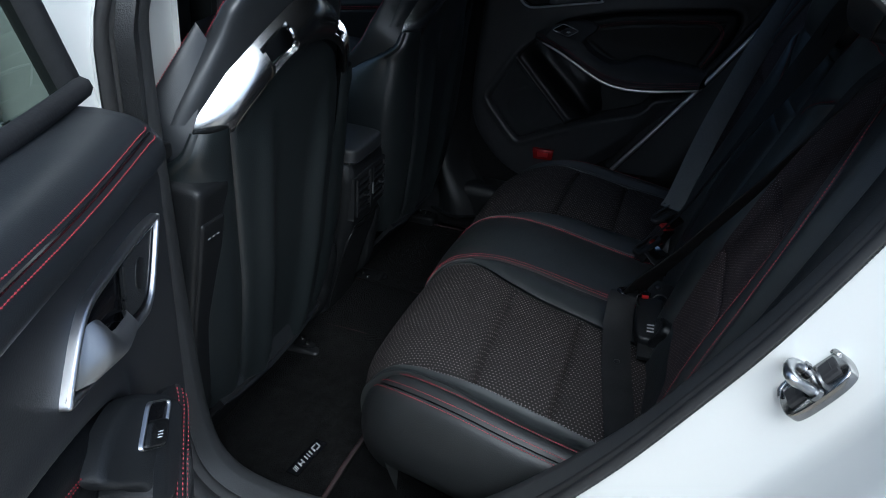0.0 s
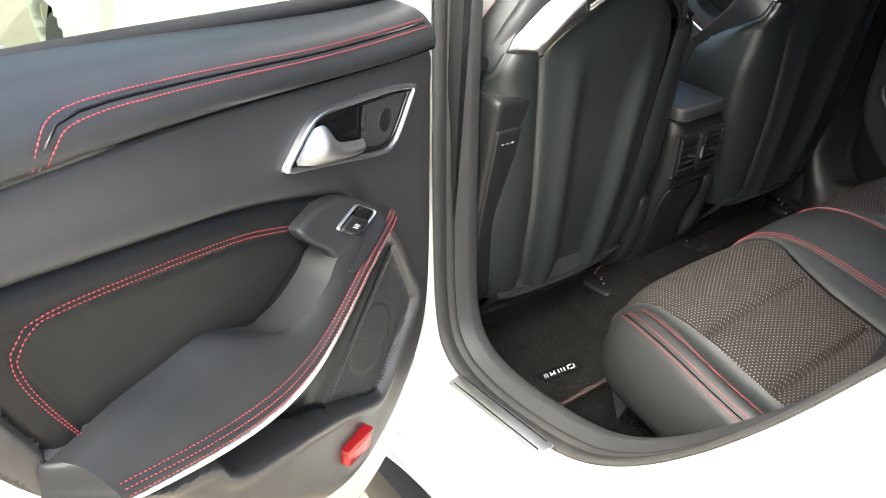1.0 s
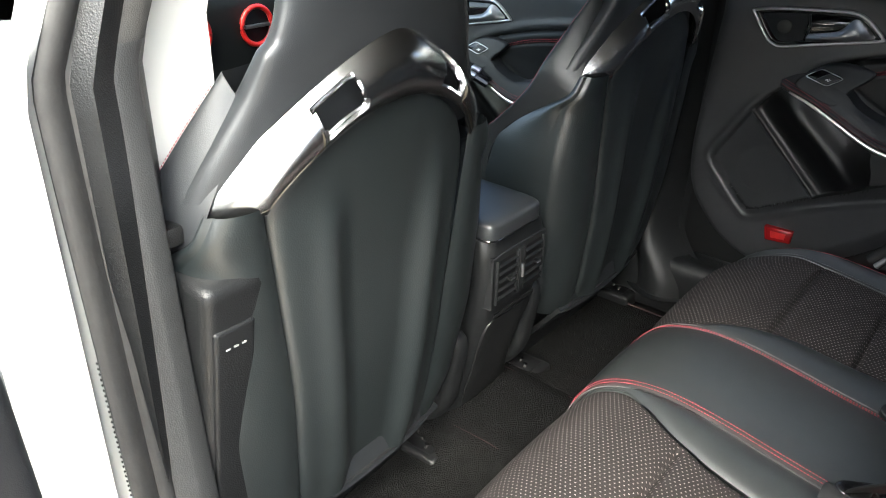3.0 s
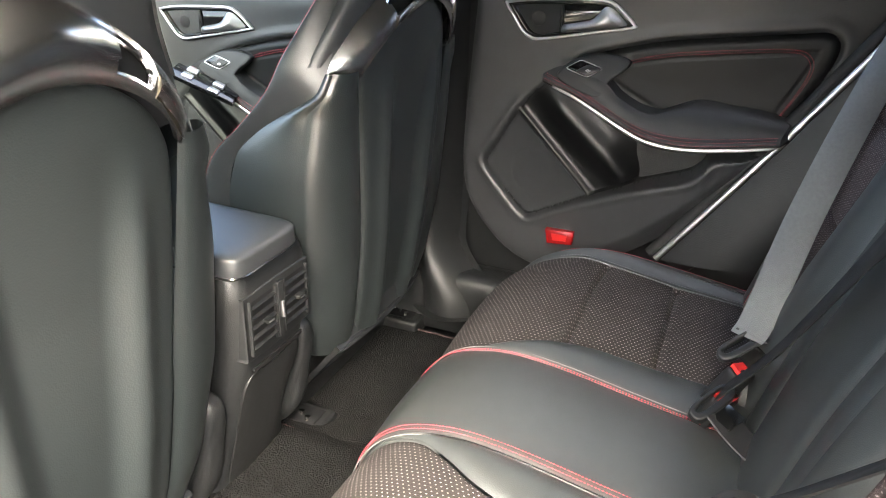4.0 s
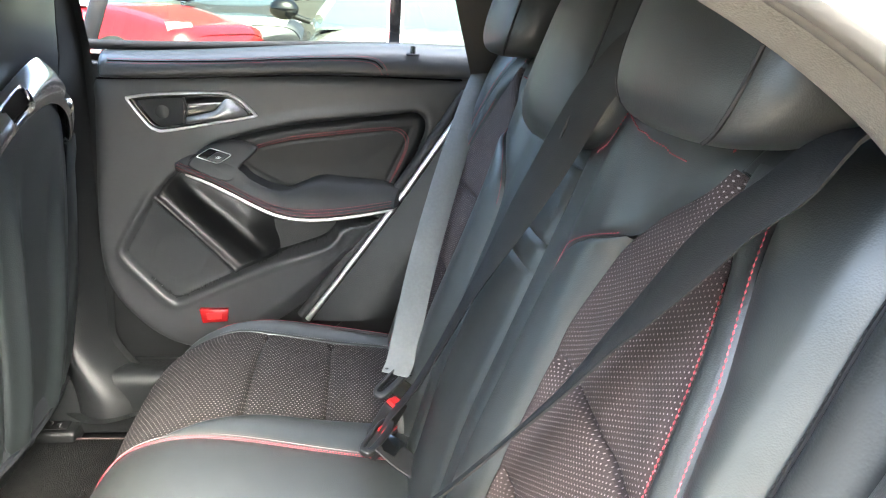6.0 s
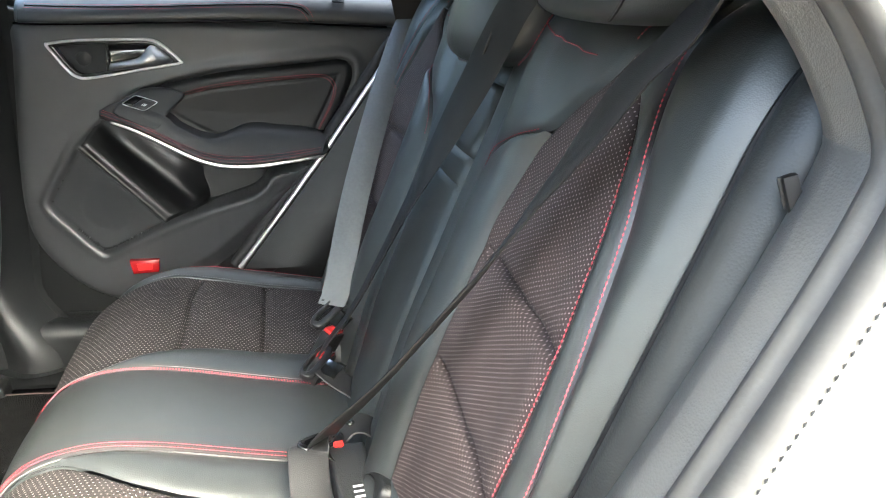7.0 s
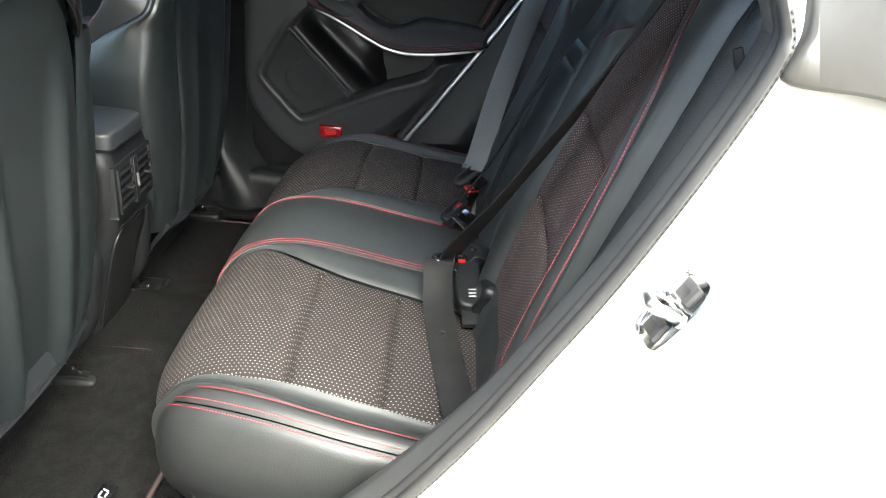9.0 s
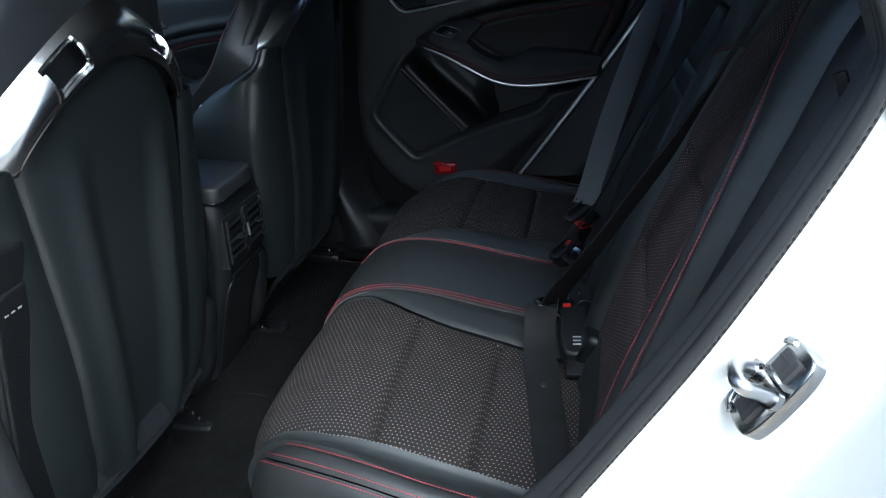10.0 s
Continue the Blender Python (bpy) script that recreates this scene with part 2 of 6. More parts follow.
def tube(pts, r, sides=8, closed=False, flat=1.0, up=(0, 0, 1), bm=None):
    """A round or flattened bar along a line."""
    bm = bm or bmesh.new()
    p = [Vector(q) for q in pts]
    k, rings = len(p), []
    for i in range(k):
        a, b = (p[i - 1], p[(i + 1) % k]) if closed else (p[max(i - 1, 0)], p[min(i + 1, k - 1)])
        t = (b - a).normalized()
        s = t.cross(Vector(up))
        if s.length < 1e-4:
            s = t.cross(Vector((0, 1, 0.1)))
        s.normalize()
        w = s.cross(t)
        rr = r(i / max(k - 1, 1)) if callable(r) else r
        rings.append([bm.verts.new(p[i] + s * math.cos(2 * math.pi * q / sides) * rr + w * math.sin(2 * math.pi * q / sides) * rr * flat) for q in range(sides)])
    for i in range(k if closed else k - 1):
        x, y = rings[i], rings[(i + 1) % k]
        for q in range(sides):
            bm.faces.new((x[q], x[(q + 1) % sides], y[(q + 1) % sides], y[q]))
    if not closed:
        bm.faces.new(rings[0])
        bm.faces.new(rings[-1][::-1])
    return bm


def box(size, at=(0, 0, 0), bevel=0.003, m=None, seg=2, bm=None):
    """A bevelled block."""
    own = bmesh.new()
    bmesh.ops.create_cube(own, size=1.0)
    for v in own.verts:
        v.co = Vector((v.co.x * size[0], v.co.y * size[1], v.co.z * size[2]))
    if bevel:
        bmesh.ops.bevel(own, geom=own.edges[:], offset=bevel, segments=seg, affect="EDGES", profile=0.6)
    mt = Matrix.Translation(at) @ (m or Matrix())
    for v in own.verts:
        v.co = mt @ v.co
    if bm is None:
        return own
    tmp = bpy.data.meshes.new("tmp")
    own.to_mesh(tmp)
    own.free()
    bm.from_mesh(tmp)
    bpy.data.meshes.remove(tmp)
    return bm


def offset2d(loop, d):
    """A closed 2D outline moved inwards by d (outline counter-clockwise or not)."""
    k = len(loop)
    area = sum(loop[i][0] * loop[(i + 1) % k][1] - loop[(i + 1) % k][0] * loop[i][1] for i in range(k))
    sign = 1 if area > 0 else -1
    out = []
    for i in range(k):
        a, b, c = Vector(loop[i - 1][:2]), Vector(loop[i][:2]), Vector(loop[(i + 1) % k][:2])
        t1, t2 = (b - a), (c - b)
        t1 = t1.normalized() if t1.length > 1e-9 else t2.normalized()
        t2 = t2.normalized() if t2.length > 1e-9 else t1
        nrm = Vector((-(t1.y + t2.y), t1.x + t2.x))
        nrm = nrm.normalized() if nrm.length > 1e-6 else Vector((-t1.y, t1.x))
        cosv = max(nrm.dot(Vector((-t1.y, t1.x))), 0.5)
        out.append(b + nrm * sign * d / cosv)
    return out


def slab(loop, to3, low, high, rnd=0.004, steps=3, inner=None):
    """A flat piece with a rounded rim: a 2D outline raised from low to high; to3(a, b, h) lays it in space. inner: a hole's outline with as many points."""
    bm = bmesh.new()
    rings = [[bm.verts.new(to3(p[0], p[1], low)) for p in loop]]
    for s in range(steps + 1):
        ang = s / steps * math.pi / 2
        rings.append([bm.verts.new(to3(p[0], p[1], high - rnd * (1 - math.sin(ang)))) for p in offset2d(loop, rnd * (1 - math.cos(ang)) + 1e-5)])
    if inner:
        for s in range(steps + 1):
            ang = (1 - s / steps) * math.pi / 2
            rings.append([bm.verts.new(to3(p[0], p[1], high - rnd * (1 - math.sin(ang)))) for p in offset2d(inner, -rnd * (1 - math.cos(ang)) - 1e-5)])
        rings.append([bm.verts.new(to3(p[0], p[1], low)) for p in inner])
    k = len(loop)
    for x, y in zip(rings, rings[1:]):
        for i in range(k):
            bm.faces.new((x[i], x[(i + 1) % k], y[(i + 1) % k], y[i]))
    if not inner:
        cap = bm.faces.new(rings[-1])
        bmesh.ops.triangulate(bm, faces=[cap])
    return bm


def stitches(pts, pitch=0.0042, length=0.0038, r=0.0007, bm=None):
    """A row of short raised threads along a line."""
    bm = bm or bmesh.new()
    fn = curve_fn(pts) if len(pts) > 2 else None
    p = [Vector(q) for q in pts]
    total = fn.length if fn else (p[1] - p[0]).length
    at = fn if fn else (lambda t: p[0].lerp(p[1], t))
    n = max(int(total / pitch), 1)
    for i in range(n):
        a, b = at(i / n), at(min(i / n + length / total, 1.0))
        t = b - a
        if t.length < 1e-6:
            continue
        t.normalize()
        s = t.orthogonal().normalized() * r
        w = t.cross(s)
        mid = (a + b) / 2
        ring = [bm.verts.new(mid + q * 1.2) for q in (s, w, -s, -w)]
        e1, e2 = bm.verts.new(a), bm.verts.new(b)
        for q in range(4):
            bm.faces.new((ring[q], ring[(q + 1) % 4], e2))
            bm.faces.new((ring[(q + 1) % 4], ring[q], e1))
    return bm


def gauss(d, s):
    return math.exp(-(d / s) ** 2)


def smooth(a, b, x):
    t = min(max((x - a) / (b - a), 0.0), 1.0)
    return t * t * (3 - 2 * t)


# ---- rear seat cushion ----
CUSHION = curve_fn([(0, y, z) for y, z in ((0.15, 0.480), (0.25, 0.495), (0.37, 0.515), (0.50, 0.538), (0.58, 0.540), (0.645, 0.517), (0.685, 0.465), (0.692, 0.41), (0.675, 0.35), (0.64, 0.28))])


FOUND = {}
rear_seat = thing("rear_seat", "black leather rear bench seat with dotted cloth panels and red stitching", "car seat")


def along(fn, axis, value):
    """How far along a profile a height or depth is first reached."""
    key = (id(fn), axis, value)
    if key not in FOUND:
        FOUND[key] = next((i / 400 for i in range(1, 401) if (fn(i / 400)[axis] - value) * (fn(0)[axis] - value) <= 0), 1.0)
    return FOUND[key]


def on_profile(fn, x, v, h):
    a, b = fn(max(v - 0.01, 0)), fn(min(v + 0.01, 1))
    t = (b - a).normalized()
    p = fn(v)
    y, z = p.y - t.z * h, p.z + t.y * h
    if fn is CUSHION:
        y -= 0.060 * smooth(0.36, 0.60, abs(x)) * smooth(0.40, 0.68, y)
    return Vector((x, y, z))


def rear_cushion():
    vy = lambda y: along(CUSHION, 1, y)
    x_in = table_fn([(0, 0.208), (vy(0.27), 0.202), (vy(0.37), 0.188), (vy(0.46), 0.180), (vy(0.52), 0.160), (vy(0.60), 0.112), (vy(0.65), 0.104), (1, 0.103)])
    x_out = table_fn([(0, 0.494), (vy(0.28), 0.486), (vy(0.37), 0.474), (vy(0.49), 0.468), (vy(0.56), 0.470), (vy(0.63), 0.452), (0.80, 0.430), (1, 0.40)])
    seams = (vy(0.372), vy(0.500))
    x_row = table_fn([(0, 0.522), (vy(0.40), 0.519), (vy(0.49), 0.511), (vy(0.57), 0.495), (vy(0.63), 0.474), (0.80, 0.445), (1, 0.415)])
    length = CUSHION.length
    seat = rear_seat
    v1 = 0.97

    def pillow(v, u, width, edge=0.005, deep=0.004):
        e = min(u, 1 - u) * width
        return -deep * math.exp(-e / edge)

    body = grid(lambda u, v: on_profile(CUSHION, -0.50 + 1.00 * u, v * 0.97, -0.030), 40, 40)
    part("foam_body", body, LEATHER_SEAT, seat)
    nv = 150
    for side in (-1, 1):
        def cloth_at(u, v):
            a, b = x_out(v), x_in(v)
            x = a + (b - a) * u
            bulge = 0.006 * (1 - (2 * u - 1) ** 2)
            g = sum(0.009 * gauss((v - q) * length, 0.0045) + 0.005 * gauss((v - q) * length, 0.018) for q in seams) * smooth(0.0, 0.05, min(u, 1 - u))
            return on_profile(CUSHION, side * x, v, bulge - g + pillow(v, u, abs(a - b)))

        def cloth_uv(u, v):
            a, b = x_out(v), x_in(v)
            return ((a + (b - a) * u), v * length)
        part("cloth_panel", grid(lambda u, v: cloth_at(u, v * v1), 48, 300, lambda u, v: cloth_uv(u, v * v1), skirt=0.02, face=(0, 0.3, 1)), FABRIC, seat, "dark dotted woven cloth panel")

        def wedge_at(u, v):
            a, b = x_in(v), 0.101
            return on_profile(CUSHION, side * (a + (b - a) * u), v, 0.005 + 0.007 * math.sin(math.pi * u) * min(abs(a - b) / 0.05, 1) + pillow(v, u, abs(a - b)))
        part("inner_bolster", grid(lambda u, v: wedge_at(u, v * v1), 16, nv, skirt=0.02, face=(0, 0.3, 1)), LEATHER_SEAT, seat)

        def trim_at(u, v):
            a, b = x_out(v), x_row(v) + 0.002
            return on_profile(CUSHION, side * (a + (b - a) * u), v, 0.001 + 0.007 * u - 0.012 * math.sin(math.pi * u ** 0.7) * min(abs(a - b) / 0.05, 1.0) + pillow(v, u, abs(a - b) + 0.004, 0.003, 0.003))
        part("edge_trim", grid(lambda u, v: trim_at(u, v * v1), 8, nv, skirt=0.02, face=(0, 0.3, 1)), LEATHER_SEAT, seat)

        # the stitched band and the skirt run along the side and round the front corner
        seam = curve_fn([(0.524, 0.15, 0.488), (0.524, 0.28, 0.509), (0.519, 0.40, 0.529), (0.509, 0.49, 0.543), (0.494, 0.555, 0.542), (0.477, 0.592, 0.530), (0.456, 0.616, 0.508), (0.430, 0.630, 0.472), (0.38, 0.636, 0.43), (0.30, 0.634, 0.40), (0.15, 0.63, 0.37), (0.0, 0.63, 0.37)])

        def outward(t):
            d = seam(min(t + 0.01, 1.0)) - seam(max(t - 0.01, 0.0))
            return Vector((d.y, -d.x, 0)).normalized()

        def hang(t, out, down):
            p = seam(t) + outward(t) * out + Vector((0, 0, down))
            return Vector((side * p.x, p.y, p.z))
        part("seam_band", grid(lambda u, v: hang(v, 0.002 + 0.023 * u, -0.001 - 0.009 * u * u - 0.003 * math.exp(-min(u, 1 - u) * 8)), 6, nv, skirt=0.012, face=(0, 0.3, 1)), LEATHER_GRAIN, seat)
        roll = curve_fn([(0.0265, -0.012, 0), (0.038, -0.024, 0), (0.047, -0.055, 0), (0.049, -0.095, 0), (0.040, -0.140, 0), (0.016, -0.180, 0), (0.0, -0.19, 0)])
        part("side_bolster", grid(lambda u, v: hang(v, roll(u).x, roll(u).y - 0.002 * math.exp(-u * 40)), 26, nv), LEATHER_GRAIN, seat, "rolled black leather side bolster")
        top = 0.86
        row = lambda x, h, lo=0.0, hi=top: [on_profile(CUSHION, side * (x(v) if callable(x) else x), v, h) for v in np.linspace(lo, hi, 70)]
        for out, down in ((0.0055, 0.0005), (0.0215, -0.0070), (0.0310, -0.0150)):
            part("red_stitching", stitches([hang(t, out, down) for t in np.linspace(0, 0.99, 120)]), RED, seat, "red thread stitching")
        for x, h in ((0.0975, 0.0070), (0.0915, 0.0085)):
            part("red_stitching", stitches(row(x, h)), RED, seat, "red thread stitching")
        part("pale_piping", tube(row(0.107, 0.0052), 0.0009, 6), PALE, seat, "pale grey piping cord")
        edge = stitches(row(lambda v: x_out(v) + 0.003, 0.0015, 0, vy(0.60)), 0.005, 0.0035, 0.0007)
        part("pale_stitching", edge, PALE, seat, "pale grey thread stitching")

    def centre_at(u, v):
        x = -0.0995 + 0.199 * u
        return on_profile(CUSHION, x, v, 0.006 + 0.005 * math.sin(math.pi * u) + pillow(v, u, 0.199))
    part("centre_section", grid(lambda u, v: centre_at(u, v * v1), 36, nv, skirt=0.02, face=(0, 0.3, 1)), LEATHER_SEAT, seat, "smooth black leather middle seat")
    return seat


rear_cushion()

# ---- rear backrest ----
BACK = curve_fn([(0, y, z) for y, z in ((0.268, 0.43), (0.242, 0.52), (0.202, 0.674), (0.153, 0.813), (0.105, 0.948), (0.074, 1.035), (0.040, 1.080), (-0.02, 1.098), (-0.12, 1.085))])
vz = lambda z: along(BACK, 2, z)


def back_point(x, v, h):
    return on_profile(BACK, x, v, -h)


def rear_backrest():
    back = rear_seat
    length = BACK.length
    top = vz(1.05)
    xi = table_fn([(0, 0.250), (vz(0.66), 0.250), (vz(0.74), 0.246), (vz(0.88), 0.247), (vz(0.965), 0.268), (vz(1.0), 0.305), (vz(1.03), 0.355), (top, 0.372), (1, 0.38)])
    xo = table_fn([(0, 0.500), (vz(0.74), 0.490), (vz(0.86), 0.480), (vz(0.93), 0.462), (vz(1.0), 0.430), (vz(1.03), 0.390), (top, 0.382), (1, 0.382)])
    x2 = table_fn([(0, 0.548), (vz(0.77), 0.530), (vz(0.86), 0.515), (vz(0.945), 0.494), (vz(1.05), 0.444), (1, 0.43)])
    xm_raw = table_fn([(0, 0.155), (vz(0.65), 0.146), (vz(0.74), 0.140), (vz(0.86), 0.150), (vz(0.90), 0.160), (vz(0.935), 0.185), (vz(0.955), 0.235), (vz(0.975), 0.280), (vz(1.0), 0.315), (vz(1.03), 0.365), (1, 0.40)])
    xm = lambda w: min(xm_raw(w), xi(w) - 0.003)
    seams = ((vz(0.722), 0.0), (vz(0.842), 0.0))

    def pill(u, width, deep=0.006, edge=0.005):
        return -deep * math.exp(-min(u, 1 - u) * max(width, 0.002) / edge)

    def hump(x):
        x = abs(x)
        return 0.014 * smooth(0.40, 0.50, x) * (1 - 0.95 * smooth(0.532, 0.560, x)) + 0.012 * smooth(0.29, 0.23, x) * (1 - smooth(0.19, 0.14, x))

    body = grid(lambda u, v: back_point(-0.56 + 1.12 * u, v, -0.010), 40, 40)
    part("foam_body", body, LEATHER_SEAT, back)
    nv = 130

    def strip(a, b, v0, v1, nu, name, mat, uvs=False, extra=None, label="", fold=0.02):
        for side in (-1, 1):
            def f(u, v):
                w = v0 + (v1 - v0) * v
                p, q = a(w), b(w)
                x = p + (q - p) * u
                h = hump(x) + pill(u, abs(p - q)) + (extra(u, w, x) if extra else 0)
                return back_point(side * x, w, h)

            def uv(u, v):
                w = v0 + (v1 - v0) * v
                return (a(w) + (b(w) - a(w)) * u, w * length)
            part(name, grid(f, nu, nv, uv if uvs else None, skirt=fold, face=(0, 1, 0.4)), mat, back, label)

    def cloth_extra(u, w, x):
        g = 0.006 * (1 - (2 * u - 1) ** 2)
        for q, _ in seams:
            d = (w - q) * length + (abs(x) - 0.36) * 0.04
            g -= (0.008 * gauss(d, 0.0045) + 0.004 * gauss(d, 0.016)) * smooth(0.0, 0.06, min(u, 1 - u))
        return g
    c = lambda k: (lambda w: k)
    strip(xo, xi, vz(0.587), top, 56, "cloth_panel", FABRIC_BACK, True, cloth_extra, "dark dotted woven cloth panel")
    strip(xo, xi, 0, vz(0.584), 40, "lower_strip", LEATHER_SEAT, extra=lambda u, w, x: 0.004 - 0.006 * math.exp(-(vz(0.584) - w) * length / 0.006))
    strip(x2, xo, 0, vz(1.06), 14, "bolster_strip", LEATHER_SEAT, extra=lambda u, w, x: 0.004 * math.sin(math.pi * u))
    strip(c(0.5548), x2, 0, 1, 20, "outer_bolster", LEATHER_SEAT, extra=lambda u, w, x: 0.004 * math.sin(math.pi * u))
    strip(xi, xm, 0, vz(0.968), 22, "inner_bolster", LEATHER_SEAT, extra=lambda u, w, x: 0.008 * math.sin(math.pi * u) * min(abs(xi(w) - xm(w)) / 0.03, 1.0), fold=0.0)
    strip(lambda w: max(xm(w), 0.088) + 0.001, c(0.0865), 0, 1, 22, "inner_panel", LEATHER_SEAT, extra=lambda u, w, x: 0.004 * math.sin(math.pi * u))
    strip(lambda w: x2(w), lambda w: xi(w), vz(1.052), 1, 14, "shoulder", LEATHER_SEAT)
    wrap = curve_fn([(0.5556, 0.0015, 0), (0.566, 0.0045, 0), (0.578, 0.004, 0), (0.590, -0.003, 0), (0.598, -0.016, 0), (0.603, -0.05, 0), (0.605, -0.12, 0)])
    for side in (-1, 1):
        part("side_panel", grid(lambda u, v: back_point(side * wrap(u).x, v, wrap(u).y - 0.0035 * math.exp(-u / 0.03)), 20, nv), LEATHER_GRAIN, back, "grained black side panel of the backrest")
        line = lambda x, dh, lo, hi, k=70: [back_point(side * (x(v) if callable(x) else x), v, hump(x(v) if callable(x) else x) + dh) for v in np.linspace(lo, hi, k)]
        for pts in (line(lambda v: x2(v) + 0.003, 0.002, 0.05, vz(1.06)), line(lambda v: xo(v) + 0.003, 0.001, 0.05, vz(0.99)), line(lambda v: xm(v), 0.003, vz(0.880), vz(0.968), 30)):
            part("red_stitching", stitches(pts, r=0.0007), RED, back, "red thread stitching")
        part("seam_cord", tube(line(lambda v: 0.5553, -0.0026, 0.02, 0.98), 0.0019, 6), VOID, back)
        part("black_stitching", stitches(line(lambda v: 0.5553, -0.0006, 0.02, 0.98), 0.0048, 0.0030, 0.0005), RUBBER, back, "black thread stitching")
    # folded armrest in the middle
    arm_top = vz(0.985)

    def arm_at(u, v):
        w = v * arm_top
        h = 0.002 + 0.006 * math.sin(math.pi * u) + pill(u, 0.17) - 0.004 * gauss((w - vz(0.90)) * length, 0.003) - 0.003 * gauss((w - vz(0.865)) * length, 0.003)
        return back_point(-0.084 + 0.168 * u, w, h - 0.006 * math.exp(-(arm_top - w) * length / 0.005))
    part("folded_armrest", grid(arm_at, 26, 110, skirt=0.03, face=(0, 1, 0.4)), LEATHER_SEAT, back, "folded-up black leather centre armrest")
    part("centre_top", grid(lambda u, v: back_point(-0.084 + 0.168 * u, arm_top + 0.004 + (1 - arm_top) * v * 0.98, 0.001 + pill(u, 0.168)), 18, 30, skirt=0.02, face=(0, 1, 0.4)), LEATHER_SEAT, back)
    # armrest release tab
    p = back_point(0.080, vz(1.000), 0.014)
    tab = box((0.034, 0.012, 0.018), p, 0.003, Euler((radians(-25), 0, radians(8))).to_matrix().to_4x4())
    tag = part("release_tab", tab, SATIN, back, "silver armrest release tab")
    part("tab_slot", box((0.016, 0.006, 0.008), p + Vector((0, 0.006, 0.0)), 0.001, Euler((radians(-25), 0, radians(8))).to_matrix().to_4x4()), GLOSS, tag)
    # headrests
    for x, hz, wide in ((-0.350, 1.178, 0.134), (0.0, 1.110, 0.140), (0.350, 1.178, 0.134)):
        def head_at(u, v):
            a, b = 2 * math.pi * u, math.pi * (v - 0.5)
            se = lambda q, e: math.copysign(abs(q) ** e, q)
            cx, cy = se(math.cos(a), 0.55) * se(math.cos(b), 0.5), se(math.sin(a), 0.7) * se(math.cos(b), 0.5)
            cz = se(math.sin(b), 0.6)
            return Vector((x + wide * cx * (1 - 0.06 * cz), 0.048 + 0.055 * cy - 0.035 * cz + 0.012 * (1 - abs(cx)), hz + (0.105 if x + 0.005 else 0.085) * cz))
        hr = part("headrest", grid(head_at, 56, 32, closed_u=True), LEATHER_SEAT, back, "rounded black leather headrest")
        for s in (-1, 1):
            arc = [head_at(0.25 - s * 0.115, v) + Vector((0, 0.001, 0)) for v in np.linspace(0.12, 0.88, 24)]
            part("seam", tube(arc, 0.0016, 5), RUBBER, hr)
        if abs(x) > 0.1:
            for curve in (((0.130, 1.012), (0.158, 1.035), (0.158, 1.052), (0.138, 1.074)), ((0.158, 1.064), (0.185, 1.052), (0.235, 1.044), (0.312, 1.040)), ((0.362, 1.058), (0.366, 1.070), (0.378, 1.080), (0.402, 1.090))):
                arc = [back_point(math.copysign(p.x, x), vz(p.y), hump(p.x) + 0.0060) for p in spline([(a, b, 0) for a, b in curve], 10)]
                part("red_stitching", stitches(arc, r=0.0008), RED, back, "red thread stitching")
    return back


rear_backrest()


# ---- seat belts ----
def ribbon(rows, width, thick=0.0013, n=10):
    """A band of webbing through rows of (point, direction of its width)."""
    pts = spline([r[0] for r in rows], n)
    dirs = spline([Vector(r[1]).normalized() for r in rows], n)
    bm = bmesh.new()
    rings = []
    for i, (p, d) in enumerate(zip(pts, dirs)):
        t = (pts[min(i + 1, len(pts) - 1)] - pts[max(i - 1, 0)]).normalized()
        d = (d - t * d.dot(t)).normalized()
        nrm = t.cross(d) * thick
        w = width(i / (len(pts) - 1)) if callable(width) else width
        a = d * w / 2
        rings.append([bm.verts.new(q) for q in (p - a - nrm * 0.3, p - a * 0.94 + nrm, p + a * 0.94 + nrm, p + a - nrm * 0.3, p + a * 0.94 - nrm, p - a * 0.94 - nrm)])
    for x, y in zip(rings, rings[1:]):
        for q in range(6):
            bm.faces.new((x[q], x[(q + 1) % 6], y[(q + 1) % 6], y[q]))
    bm.faces.new(rings[0])
    bm.faces.new(rings[-1][::-1])
    return bm


def tongue(belt, at, turn, label="black plastic-covered belt tongue", mat=None):
    m = Matrix.Translation(at) @ Euler([radians(a) for a in turn]).to_matrix().to_4x4()
    loop = [Vector((math.copysign(abs(math.cos(a)) ** 0.5, math.cos(a)) * 0.036, math.copysign(abs(math.sin(a)) ** 0.7, math.sin(a)) * 0.013)) for a in np.linspace(0, 2 * math.pi, 33)[:-1]]
    hole = [Vector((q.x * 0.74, q.y * 0.36 + 0.002)) for q in loop]
    t = part("tongue", slab(loop, lambda a, b, h: m @ Vector((a, b, h)), -0.004, 0.005, 0.003, inner=hole), mat or PLASTIC_GREY, belt, label)
    part("blade", box((0.030, 0.030, 0.003), m @ Vector((0, -0.024, 0)), 0.0008, m.to_3x3().to_4x4()), STEEL, t)
    return t


